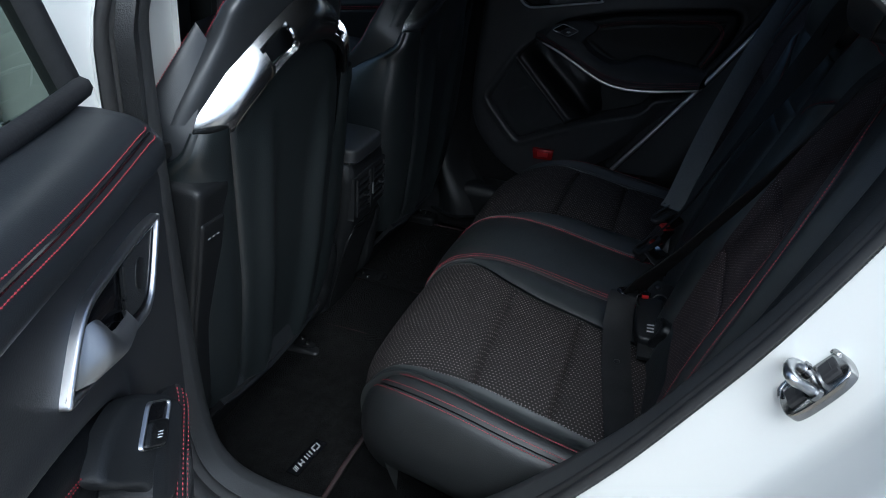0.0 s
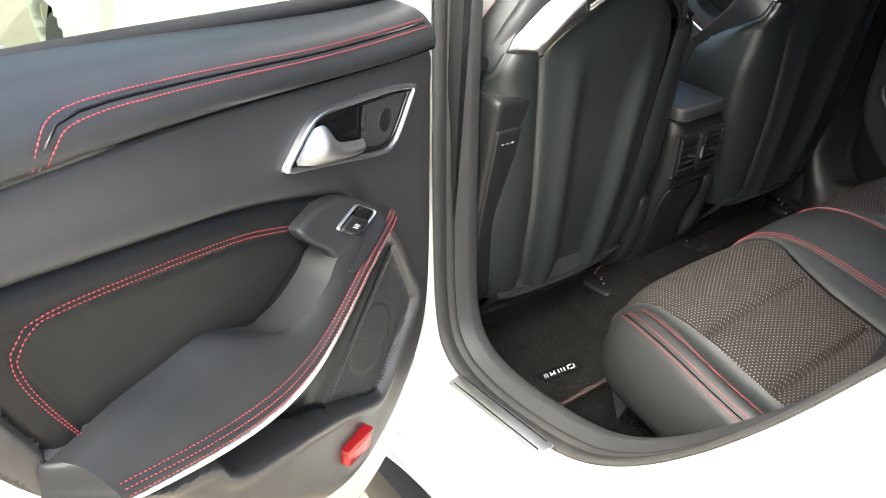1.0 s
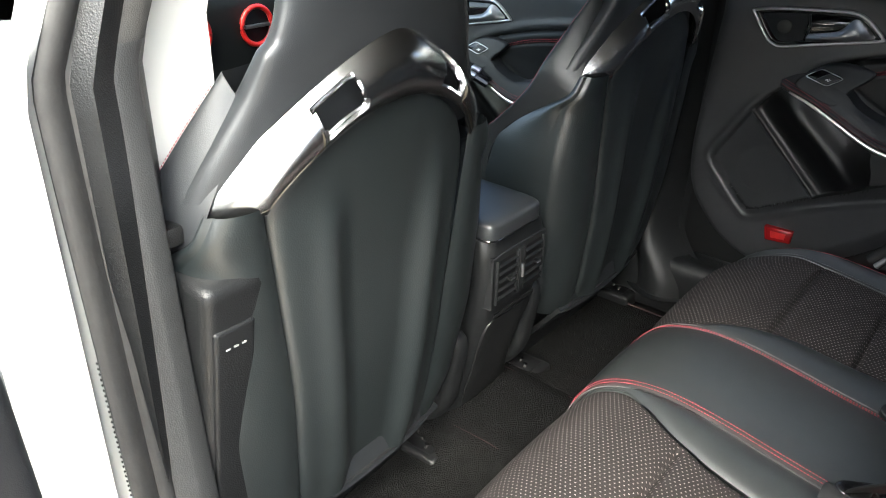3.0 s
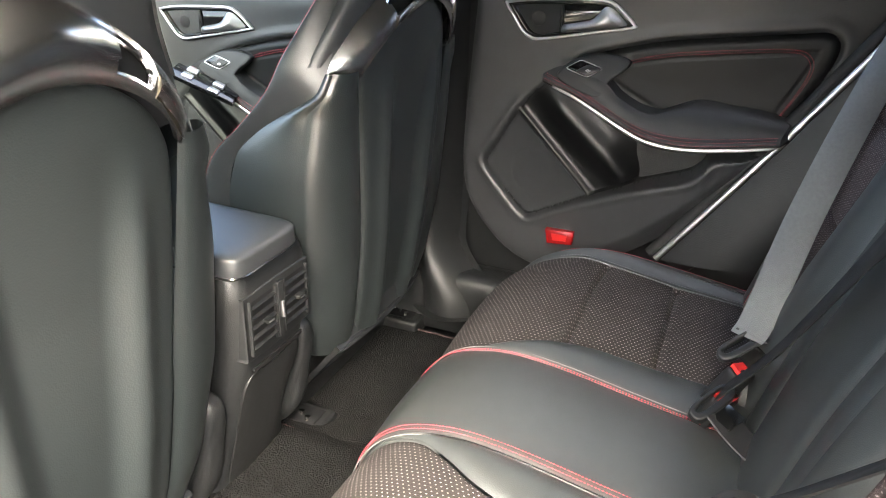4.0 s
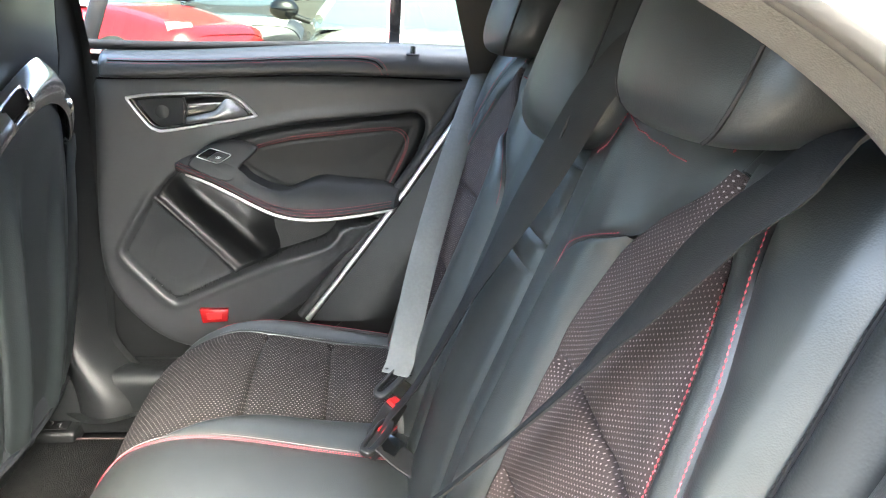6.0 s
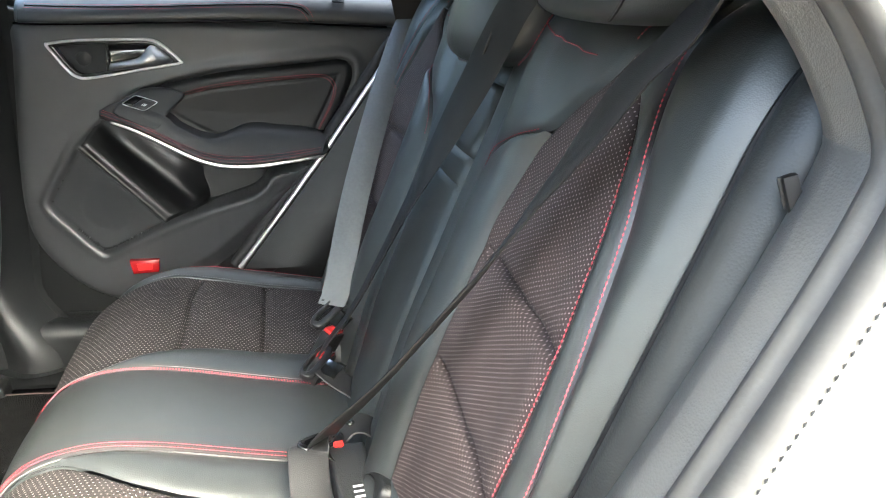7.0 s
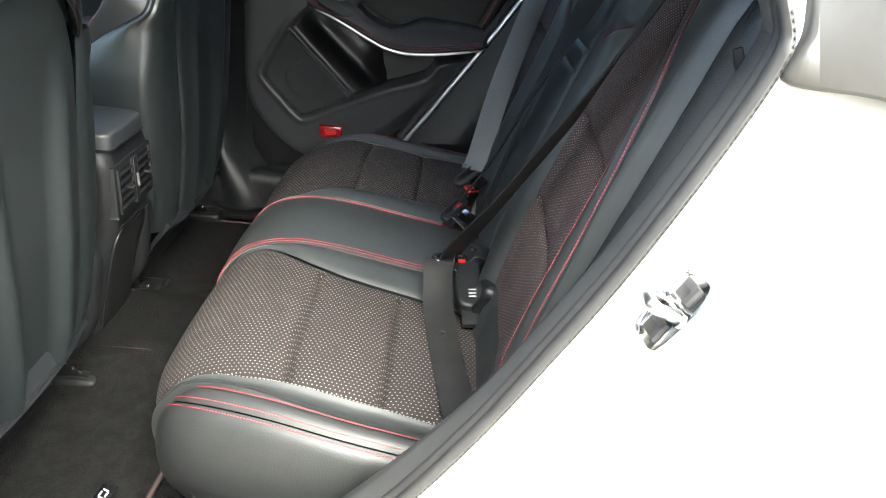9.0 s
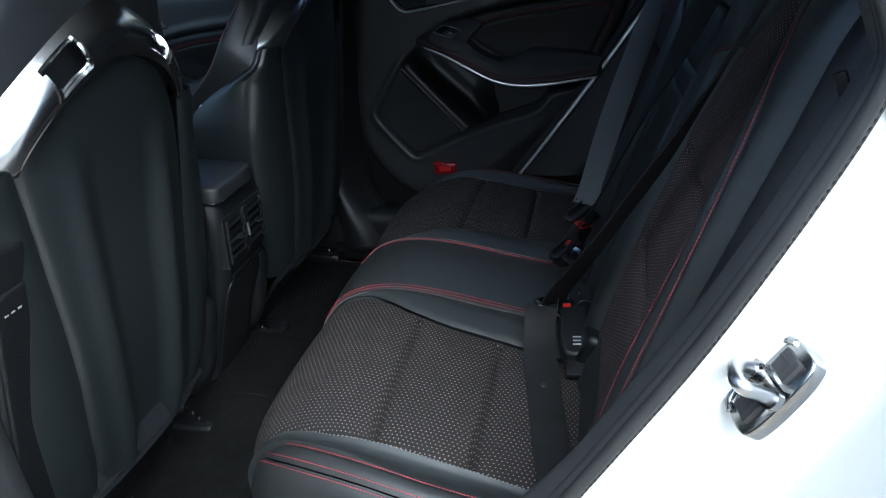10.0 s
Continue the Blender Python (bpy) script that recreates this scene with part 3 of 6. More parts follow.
def buckle(label, at, turn, red_face):
    b = thing("seat_belt_buckle", label, "belt buckle", Matrix.Translation(at) @ Euler([radians(a) for a in turn]).to_matrix().to_4x4(), group="rear seat belt buckles")
    shell = [Vector(p[:2]) for p in spline([(-0.018, 0.0, 0), (-0.019, -0.02, 0), (-0.018, -0.058, 0), (-0.011, -0.076, 0), (0.011, -0.076, 0), (0.018, -0.058, 0), (0.019, -0.02, 0), (0.018, 0.0, 0), (0.012, 0.004, 0), (-0.012, 0.004, 0)], 5, True)]
    part("housing", slab(shell, lambda a, c, h: Vector((a, h, c)), -0.011, 0.011, 0.005, 3), PLASTIC, b)
    part("back_shell", slab(shell, lambda a, c, h: Vector((a, -0.010 - h, c)), -0.002, 0.003, 0.003, 2), PLASTIC, b)
    if red_face:
        part("release_button", box((0.031, 0.018, 0.016), (0, 0.0, 0.001), 0.002), RED_PLASTIC, b, "red release button")
    part("slot", box((0.026, 0.004, 0.006), (0, -0.006, 0.008), 0.0005), GLOSS, b)
    part("stalk", box((0.026, 0.008, 0.030), (0, -0.004, -0.085), 0.002), PLASTIC, b)
    return b


def seat_belts():
    far = thing("seat_belt", "grey-lit black webbing belt buckled across the far seat", "seat belt", group="rear seat belts")
    part("webbing", ribbon([((0.640, -0.02, 1.12), (0.3, 1, 0.2)), ((0.600, 0.07, 1.06), (0.35, 1, 0.25)), ((0.49, 0.145, 0.92), (0.4, 1, 0.3)), ((0.33, 0.215, 0.75), (0.45, 0.9, 0.35)), ((0.21, 0.255, 0.625), (0.55, 0.8, 0.1)), ((0.185, 0.268, 0.598), (0.6, 0.8, 0.0))], 0.047), WEB_LIT, far)
    tongue(far, (0.178, 0.272, 0.590), (20, -25, -50), mat=PLASTIC_GREY)
    lap = ribbon([((0.19, 0.262, 0.60), (0.5, 0.8, 0)), ((0.26, 0.245, 0.56), (0.2, 1, 0.1)), ((0.40, 0.225, 0.54), (0.1, 1, 0)), ((0.54, 0.215, 0.52), (0.1, 1, 0))], 0.044)
    part("lap_webbing", lap, WEB, far)
    buckle("black belt buckle with a red release button", (0.150, 0.268, 0.566), (24, 10, -38), True)

    mid = thing("seat_belt", "black middle belt stretched across the bench to its buckle", "seat belt", group="rear seat belts")
    part("webbing", ribbon([((-0.200, -0.05, 1.150), (1, 0.3, 0)), ((-0.185, 0.055, 1.140), (1, 0.3, 0.1)), ((-0.150, 0.098, 1.085), (0.9, 0.4, 0.3)), ((-0.080, 0.125, 0.985), (0.9, 0.5, 0.3)), ((-0.010, 0.180, 0.83), (0.9, 0.1, -0.3)), ((0.050, 0.240, 0.665), (0.9, -0.05, -0.25)), ((0.078, 0.288, 0.575), (0.9, -0.3, 0.1))], 0.046), WEB, mid)
    tongue(mid, (0.082, 0.296, 0.553), (15, -15, -35), mat=PLASTIC)
    part("lap_webbing", ribbon([((0.075, 0.288, 0.548), (1, -0.5, 0)), ((0.060, 0.262, 0.532), (1, -0.4, 0.1)), ((0.045, 0.23, 0.515), (1, -0.3, 0)), ((0.04, 0.20, 0.505), (1, -0.2, 0))], 0.045), WEB, mid)
    buckle("black belt buckle with a red release button beside the middle belt", (0.105, 0.283, 0.548), (24, 5, -30), True)

    near = thing("seat_belt", "black webbing belt buckled across the near seat and cushion", "seat belt", group="rear seat belts")
    part("webbing", ribbon([((-0.600, -0.03, 1.130), (1, 0.5, -0.3)), ((-0.555, 0.075, 1.118), (0.8, 0.3, -0.5)), ((-0.500, 0.118, 1.060), (0.8, 0.15, -0.5)), ((-0.425, 0.150, 0.960), (0.8, 0.0, -0.5)), ((-0.370, 0.185, 0.865), (0.8, -0.1, -0.55)), ((-0.280, 0.240, 0.730), (0.8, -0.15, -0.5)), ((-0.180, 0.288, 0.608), (0.75, -0.25, -0.5)), ((-0.140, 0.300, 0.563), (0.7, -0.6, -0.2))], 0.047), WEB, near)
    tongue(near, (-0.137, 0.300, 0.561), (10, 12, -47), mat=GLOSS)
    part("lap_webbing", ribbon([((-0.141, 0.303, 0.559), (-0.6, 0.75, 0)), ((-0.168, 0.316, 0.567), (-0.35, 0.9, 0)), ((-0.228, 0.313, 0.533), (-0.15, 1, 0)), ((-0.300, 0.302, 0.517), (-0.1, 1, 0)), ((-0.400, 0.285, 0.512), (-0.1, 1, 0.05)), ((-0.490, 0.268, 0.512), (-0.15, 1, 0.1)), ((-0.545, 0.245, 0.505), (-0.4, 1, 0.3)), ((-0.580, 0.205, 0.48), (-0.5, 1, 0.5))], 0.047), WEB, near)
    pin = bmesh.new()
    bmesh.ops.create_uvsphere(pin, u_segments=14, v_segments=8, radius=0.005, matrix=Matrix.Translation((-0.297, 0.302, 0.520)) @ Matrix.Diagonal((1, 1, 0.5, 1)))
    part("stop_button", pin, PLASTIC_GREY, near, "small plastic stop button on the webbing")
    bk = buckle("black belt buckle lying on the near cushion", (-0.150, 0.270, 0.553), (0, 0, 0), False)
    _z, _y = Vector((0.945, 0.10, 0.30)).normalized(), Vector((-0.30, 0.0, 0.95))
    _x = _y.cross(_z).normalized()
    _y = _z.cross(_x)
    bk.matrix_basis = Matrix.Translation((-0.150, 0.270, 0.553)) @ Matrix((_x, _y, _z)).transposed().to_4x4() @ Matrix.Scale(1.18, 4)
    for _k in range(3):
        part("print_bar", box((0.010, 0.0006, 0.0022), (-0.002, 0.0112, -0.050 - 0.006 * _k), 0.0), GREY_PRINT, bk)
    part("release_button", box((0.010, 0.004, 0.010), (0.008, 0.009, 0.002), 0.001), RED_PLASTIC, bk, "red release button")
    loop = thing("belt_loop", "black buckle strap with a press stud between cushion and backrest", "belt strap")
    part("strap", ribbon([((-0.108, 0.278, 0.548), (1, 0.5, 0)), ((-0.102, 0.262, 0.560), (1, 0.2, 0.1)), ((-0.100, 0.240, 0.557), (1, 0.1, 0.2)), ((-0.112, 0.212, 0.538), (1, 0, 0.3))], 0.040), WEB, loop)
    st = bmesh.new()
    bmesh.ops.create_uvsphere(st, u_segments=16, v_segments=8, radius=0.008, matrix=Matrix.Translation((-0.103, 0.262, 0.564)) @ Matrix.Diagonal((0.8, 0.8, 0.4, 1)))
    part("press_stud", st, GLOSS, loop)
    # child-seat anchor bezels
    for m in (1, -1):
        iso = thing("child_seat_anchor", "black plastic child-seat anchor bezel at the seat crease", "anchor bezel", group="child seat anchors")
        flat = lambda a, b, h: Vector((m * a, 0.238 - (b - 0.52) * 0.3204 + 0.952 * h, b + 0.305 * h))
        out = [Vector(p[:2]) for p in spline([(-0.163, 0.472, 0), (-0.164, 0.510, 0), (-0.190, 0.546, 0), (-0.220, 0.570, 0), (-0.260, 0.579, 0), (-0.270, 0.562, 0), (-0.240, 0.518, 0), (-0.205, 0.474, 0), (-0.180, 0.462, 0)], 6, True)]
        inn = [Vector(p[:2]) for p in spline([(-0.196, 0.512, 0), (-0.199, 0.525, 0), (-0.206, 0.538, 0), (-0.216, 0.551, 0), (-0.236, 0.561, 0), (-0.247, 0.556, 0), (-0.241, 0.540, 0), (-0.230, 0.526, 0), (-0.212, 0.514, 0)], 6, True)]
        part("bezel", slab(out, flat, -0.010, 0.026, 0.007, inner=inn), PLASTIC, iso)
        part("recess", slab(inn, flat, -0.012, 0.012, 0.001), GLOSS, iso)
        for k in range(3):
            part("print_bar", slab([Vector((-0.176 - 0.007 * k + q * 0.004, 0.478 + 0.006 * k + w * 0.010)) for q, w in ((0, 0), (1, 0), (1, 1), (0, 1))], flat, 0.0258, 0.0264, 0.0001, 1), WHITE_PRINT, iso, "small white print")


seat_belts()


# ---- front seats ----
S_W = table_fn([(0.38, 0.175), (0.47, 0.222), (0.60, 0.248), (0.75, 0.252), (0.86, 0.235), (0.93, 0.200), (1.00, 0.158), (1.08, 0.130), (1.20, 0.122), (1.30, 0.112), (1.36, 0.085)])
S_Y = table_fn([(0.38, 0.900), (0.47, 0.878), (0.60, 0.862), (0.75, 0.852), (0.884, 0.842), (0.97, 0.828), (1.05, 0.810), (1.15, 0.800), (1.25, 0.798), (1.36, 0.81)])
CREASE = table_fn([(0.40, 0.050), (0.50, 0.056), (0.60, 0.064), (0.70, 0.070), (0.80, 0.076), (0.90, 0.080), (1.0, 0.08)])
PANEL = table_fn([(0.38, 0.115), (0.50, 0.128), (0.65, 0.138), (0.78, 0.154), (0.88, 0.167), (1.0, 0.17)])

WING_FRONT = table_fn([(0.40, 0.985), (0.55, 1.030), (0.70, 1.033), (0.771, 1.012), (0.809, 0.970), (0.842, 0.918), (0.862, 0.882), (0.90, 0.872)])
EDGE_IN = curve_fn([(0, 0.980, 0.40), (0, 1.026, 0.55), (0, 1.028, 0.70), (0, 1.006, 0.771), (0, 0.965, 0.809), (0, 0.912, 0.842), (0, 0.876, 0.868), (0, 0.868, 0.92), (0, 0.864, 0.985)])
EDGE_OUT = curve_fn([(0, 1.03, 0.40), (0, 1.075, 0.55), (0, 1.070, 0.695), (0, 1.045, 0.760), (0, 1.000, 0.808), (0, 0.955, 0.862), (0, 0.930, 0.915), (0, 0.905, 0.970), (0, 0.884, 1.020)])
UP_FRONT = table_fn([(0.90, 0.965), (0.94, 0.932), (0.985, 0.900), (1.06, 0.862), (1.20, 0.862), (1.36, 0.875)])


def arch(a):
    k = min(abs(a) / 0.166, 1.0)
    return 0.884 + 0.092 * (1 - k ** 1.9) ** 0.8 - 0.25 * max(abs(a) - 0.166, 0)


def band_top(a):
    k = min(abs(a) / 0.215, 1.0)
    return 0.900 + 0.140 * (1 - k ** 1.5)


def seat_rear(a, z, proud=0.0):
    """The rear face of a front seat at a metres from its middle."""
    w = S_W(z)
    k = min(abs(a) / w, 1.0)
    y = S_Y(z) + 0.115 * k ** 7 + 0.02 * k * k
    return Vector((a, y - proud, z))


def front_seat():
    s = thing("car_seat", "black leather sports front seat with an aluminium-trimmed shell back", "car seat", group="front seats")
    # moulded back panel inside the seam
    def panel_at(u, v):
        z = 0.415 + (0.9755 - 0.415) * v
        lim = PANEL(z)
        if z > 0.884:
            q = min((z - 0.884) / 0.092, 1.0)
            lim = min(lim, 0.166 * max(1 - q ** 1.25, 0.0) ** (1 / 1.9))
        a = (2 * u - 1) * lim
        c = CREASE(z)
        scoop = smooth(c + 0.012, c - 0.030, abs(a)) * (1 - smooth(0.74, 0.93, z))
        ridge = gauss(abs(a) - c - 0.014, 0.020) * (1 - smooth(0.78, 0.92, z))
        edge = math.exp(-(1 - abs(2 * u - 1)) * lim / 0.004)
        return seat_rear(a, z, 0.012 + 0.008 * ridge - 0.010 * scoop - 0.010 * edge)
    part("back_panel", grid(panel_at, 90, 100, skirt=0.02, face=(0, -1, 0)), SHELL, s, "moulded black leatherette back panel with a knee recess")
    for side in (-1, 1):
        def wing_at(u, v):
            z = 0.40 + (0.893 - 0.40) * v
            a0, a1 = PANEL(z) + 0.0015, S_W(z)
            if z > 0.884:
                a0 = max(a0, 0.166)
            k, f = min(u / 0.42, 1.0), max(u - 0.42, 0.0) / 0.58
            deep = WING_FRONT(z) - S_Y(z)
            wrap = min(0.05, 0.6 * deep)
            a = a0 + (a1 - a0) * math.sin(k * math.pi / 2) + 0.006 * math.sin(math.pi * f)
            y = S_Y(z) + 0.012 * (a0 / a1) ** 2 - 0.010 + 0.008 * math.exp(-u * 0.10 / 0.004) + wrap * (1 - math.cos(k * math.pi / 2)) + (deep - wrap) * f
            return Vector((side * a, y, z))
        part("side_wing", grid(wing_at, 44, 60), SHELL, s, "smooth black side wing of the seat back")
        seam = [seat_rear(side * (PANEL(z) + 0.0008), z, 0.004) for z in np.linspace(0.42, 0.87, 40)]
        part("seam_line", tube(seam, 0.0007, 5), GREY_PRINT, s)
        # bolster seen from beside
        def bolster_at(u, v):
            e, o = EDGE_IN(v), EDGE_OUT(v)
            k, f = min(u / 0.6, 1.0), max(u - 0.6, 0.0) / 0.4
            p = e.lerp(o, math.sin(k * math.pi / 2))
            return Vector((side * (S_W(e.z) - 0.004 + 0.010 * math.sin(math.pi * min(u * 1.3, 1.0)) - 0.10 * f), p.y + 0.015 * math.sin(math.pi * f * 0.5), p.z + 0.004 * math.sin(math.pi * k)))
        bol = part("side_bolster", grid(bolster_at, 26, 40), LEATHER, s, "black leather side bolster with red stitching")
        part("red_stitching", stitches([bolster_at(0.50, v) + Vector((side * 0.0012, 0, 0.0006)) for v in np.linspace(0.05, 0.98, 50)]), RED, bol, "red thread stitching")

    # aluminium band round the shoulder
    def band_pos(a, t):
        lo, hi = arch(a) + 0.004, max(band_top(a), arch(a) + 0.03)
        z = lo + (hi - lo) * t
        k = min(abs(a) / 0.215, 1)
        y = S_Y(z) + 0.020 * k * k + 0.05 * k ** 7
        return Vector((a, y - 0.013 + 0.022 * t * t - 0.008 * math.sin(math.pi * t), z))

    def hole(a, t):
        return 0.062 < abs(a) - 0.012 * (t - 0.5) < 0.110 and 0.18 < t < 0.84
    bm = bmesh.new()
    na, nt = 120, 26
    vs = [[bm.verts.new(band_pos(-0.208 + 0.416 * i / na, j / nt)) for i in range(na + 1)] for j in range(nt + 1)]
    for j in range(nt):
        for i in range(na):
            if not hole(-0.208 + 0.416 * (i + 0.5) / na, (j + 0.5) / nt):
                bm.faces.new((vs[j][i], vs[j][i + 1], vs[j + 1][i + 1], vs[j + 1][i]))
    bmesh.ops.delete(bm, geom=[v for v in bm.verts if not v.link_faces], context="VERTS")
    bmesh.ops.solidify(bm, geom=bm.faces[:], thickness=-0.008)
    band = part("shoulder_band", bm, CHROME, s, "polished aluminium shoulder band with two slots")
    for side in (-1, 1):
        plate = [(0.112, 0.02), (0.120, 0.985), (0.165, 0.985), (0.207, 0.95), (0.207, 0.06), (0.165, 0.02)]
        fine = []
        for (a0, t0), (a1, t1) in zip(plate, plate[1:] + plate[:1]):
            fine += [(a0 + (a1 - a0) * q / 6, t0 + (t1 - t0) * q / 6) for q in range(6)]
        part("end_plate", slab([Vector((side * a, t)) for a, t in fine], lambda a, t, h: band_pos(a, t) + Vector((0, -h, 0)), 0.0, 0.0105, 0.0, 1), BRUSHED, band, "brushed aluminium end plate")
        ring = [band_pos(side * a, t) + Vector((0, -0.001, 0)) for a, t in ((0.057, 0.17), (0.083, 0.15), (0.107, 0.17), (0.112, 0.50), (0.116, 0.84), (0.088, 0.87), (0.066, 0.84), (0.061, 0.5))]
        part("slot_rim", tube(spline(ring, 5, True), 0.0035, 7, True), CHROME, band)
    # upper back and headrest, leather
    def upper_at(u, v):
        lo = 0.90
        z = lo + (1.365 - lo) * v
        ang = 2 * math.pi * u
        w = S_W(z) * (1.02 if z > 1.04 else 1.06)
        se = lambda q, e: math.copysign(abs(q) ** e, q)
        yc, yd = (S_Y(z) + 0.013 + UP_FRONT(z)) / 2, (UP_FRONT(z) - S_Y(z) - 0.013) / 2
        cap = math.sqrt(max(1 - smooth(1.28, 1.37, z) ** 2, 0.03))
        return Vector((w * se(math.cos(ang), 0.6) * cap, yc + yd * se(math.sin(ang), 0.65) * cap, z))
    up = part("upper_back", grid(upper_at, 64, 60, closed_u=True), LEATHER, s, "black leather shoulder and integrated headrest")
    for side in (-1, 1):
        row = [upper_at(0.25 - side * 0.17, v) + Vector((side * 0.001, 0.001, 0)) for v in np.linspace(0.05, 0.85, 30)]
        part("red_stitching", stitches(row), RED, up, "red thread stitching")
        groove = [upper_at((0.5 - side * 0.5 + side * 0.07) % 1.0, v) for v in np.linspace(0.10, 0.92, 40)]
        part("seam_groove", tube([Vector((q.x, q.y - 0.001, q.z)) for q in groove], 0.0022, 5), RUBBER, up)
    # core, cushion and base
    part("core", grid(lambda u, v: Vector((0.17 * math.cos(2 * math.pi * u), 0.905 + 0.025 * math.sin(2 * math.pi * u), 0.40 + 0.50 * v)), 24, 4, closed_u=True), LEATHER, s)
    part("seat_cushion", box((0.48, 0.52, 0.17), (0, 1.22, 0.44), 0.05, seg=4), LEATHER, s)
    for side in (-1, 1):
        row = [(side * 0.19, 1.0, 0.53), (side * 0.19, 1.2, 0.53), (side * 0.19, 1.45, 0.53)]
        part("red_stitching", stitches(row), RED, s, "red thread stitching")
    part("under_frame", box((0.36, 0.42, 0.10), (0, 1.18, 0.315), 0.01), PLASTIC, s)
    for side in (-1, 1):
        rail = part("seat_rail", box((0.045, 0.48, 0.035), (side * 0.20, 1.15, 0.262), 0.006), PLASTIC, s)
        part("rail_cover", box((0.072, 0.130, 0.040), (side * 0.205, 0.960, 0.268), 0.010, seg=3), PLASTIC, rail, "black plastic rail end cover")
        part("cover_slot", box((0.046, 0.100, 0.006), (side * 0.205, 0.962, 0.2870), 0.003), VOID, rail)
        for k in range(3):
            part("rail_bolt", tube([(side * 0.205 - 0.012 + 0.011 * k, 0.930 + 0.018 * k, 0.288), (side * 0.205 - 0.010 + 0.011 * k, 0.930 + 0.018 * k, 0.295)], 0.0055, 8), STEEL, rail, "bare steel bolt")
    part("lower_trim", grid(lambda u, v: Vector((-0.17 + 0.34 * u, 0.895 + 0.07 * v - 0.01 * math.sin(math.pi * u), 0.42 - 0.09 * v)), 16, 6, skirt=0.01), PLASTIC, s)
    return s


seat_l = front_seat()
seat_l.matrix_basis = pose(-0.350, 0, -0.008)
copy_thing(seat_l, pose(0.372, 0, -0.008))
_bm = Matrix.Translation((-0.214, 0.914, 0.622)) @ Euler((radians(8), radians(1), 0)).to_matrix().to_4x4()
_bx = part("side_box", box((0.075, 0.085, 0.42), (0, 0, 0), 0.014, _bm, 3), PLASTIC_GREY, seat_l, "black plastic side box on the seat back")
part("box_lid", box((0.052, 0.010, 0.36), (0, 0, 0), 0.006, _bm @ Matrix.Translation((-0.004, -0.041, -0.02)), 3), PLASTIC_GREY, _bx, "smooth black lid")
for _k in range(3):
    part("print_bar", box((0.005, 0.0008, 0.0022), (0, 0, 0), 0, _bm @ Matrix.Translation((-0.014 + 0.010 * _k, -0.0464, 0.135))), GREY_PRINT, _bx)


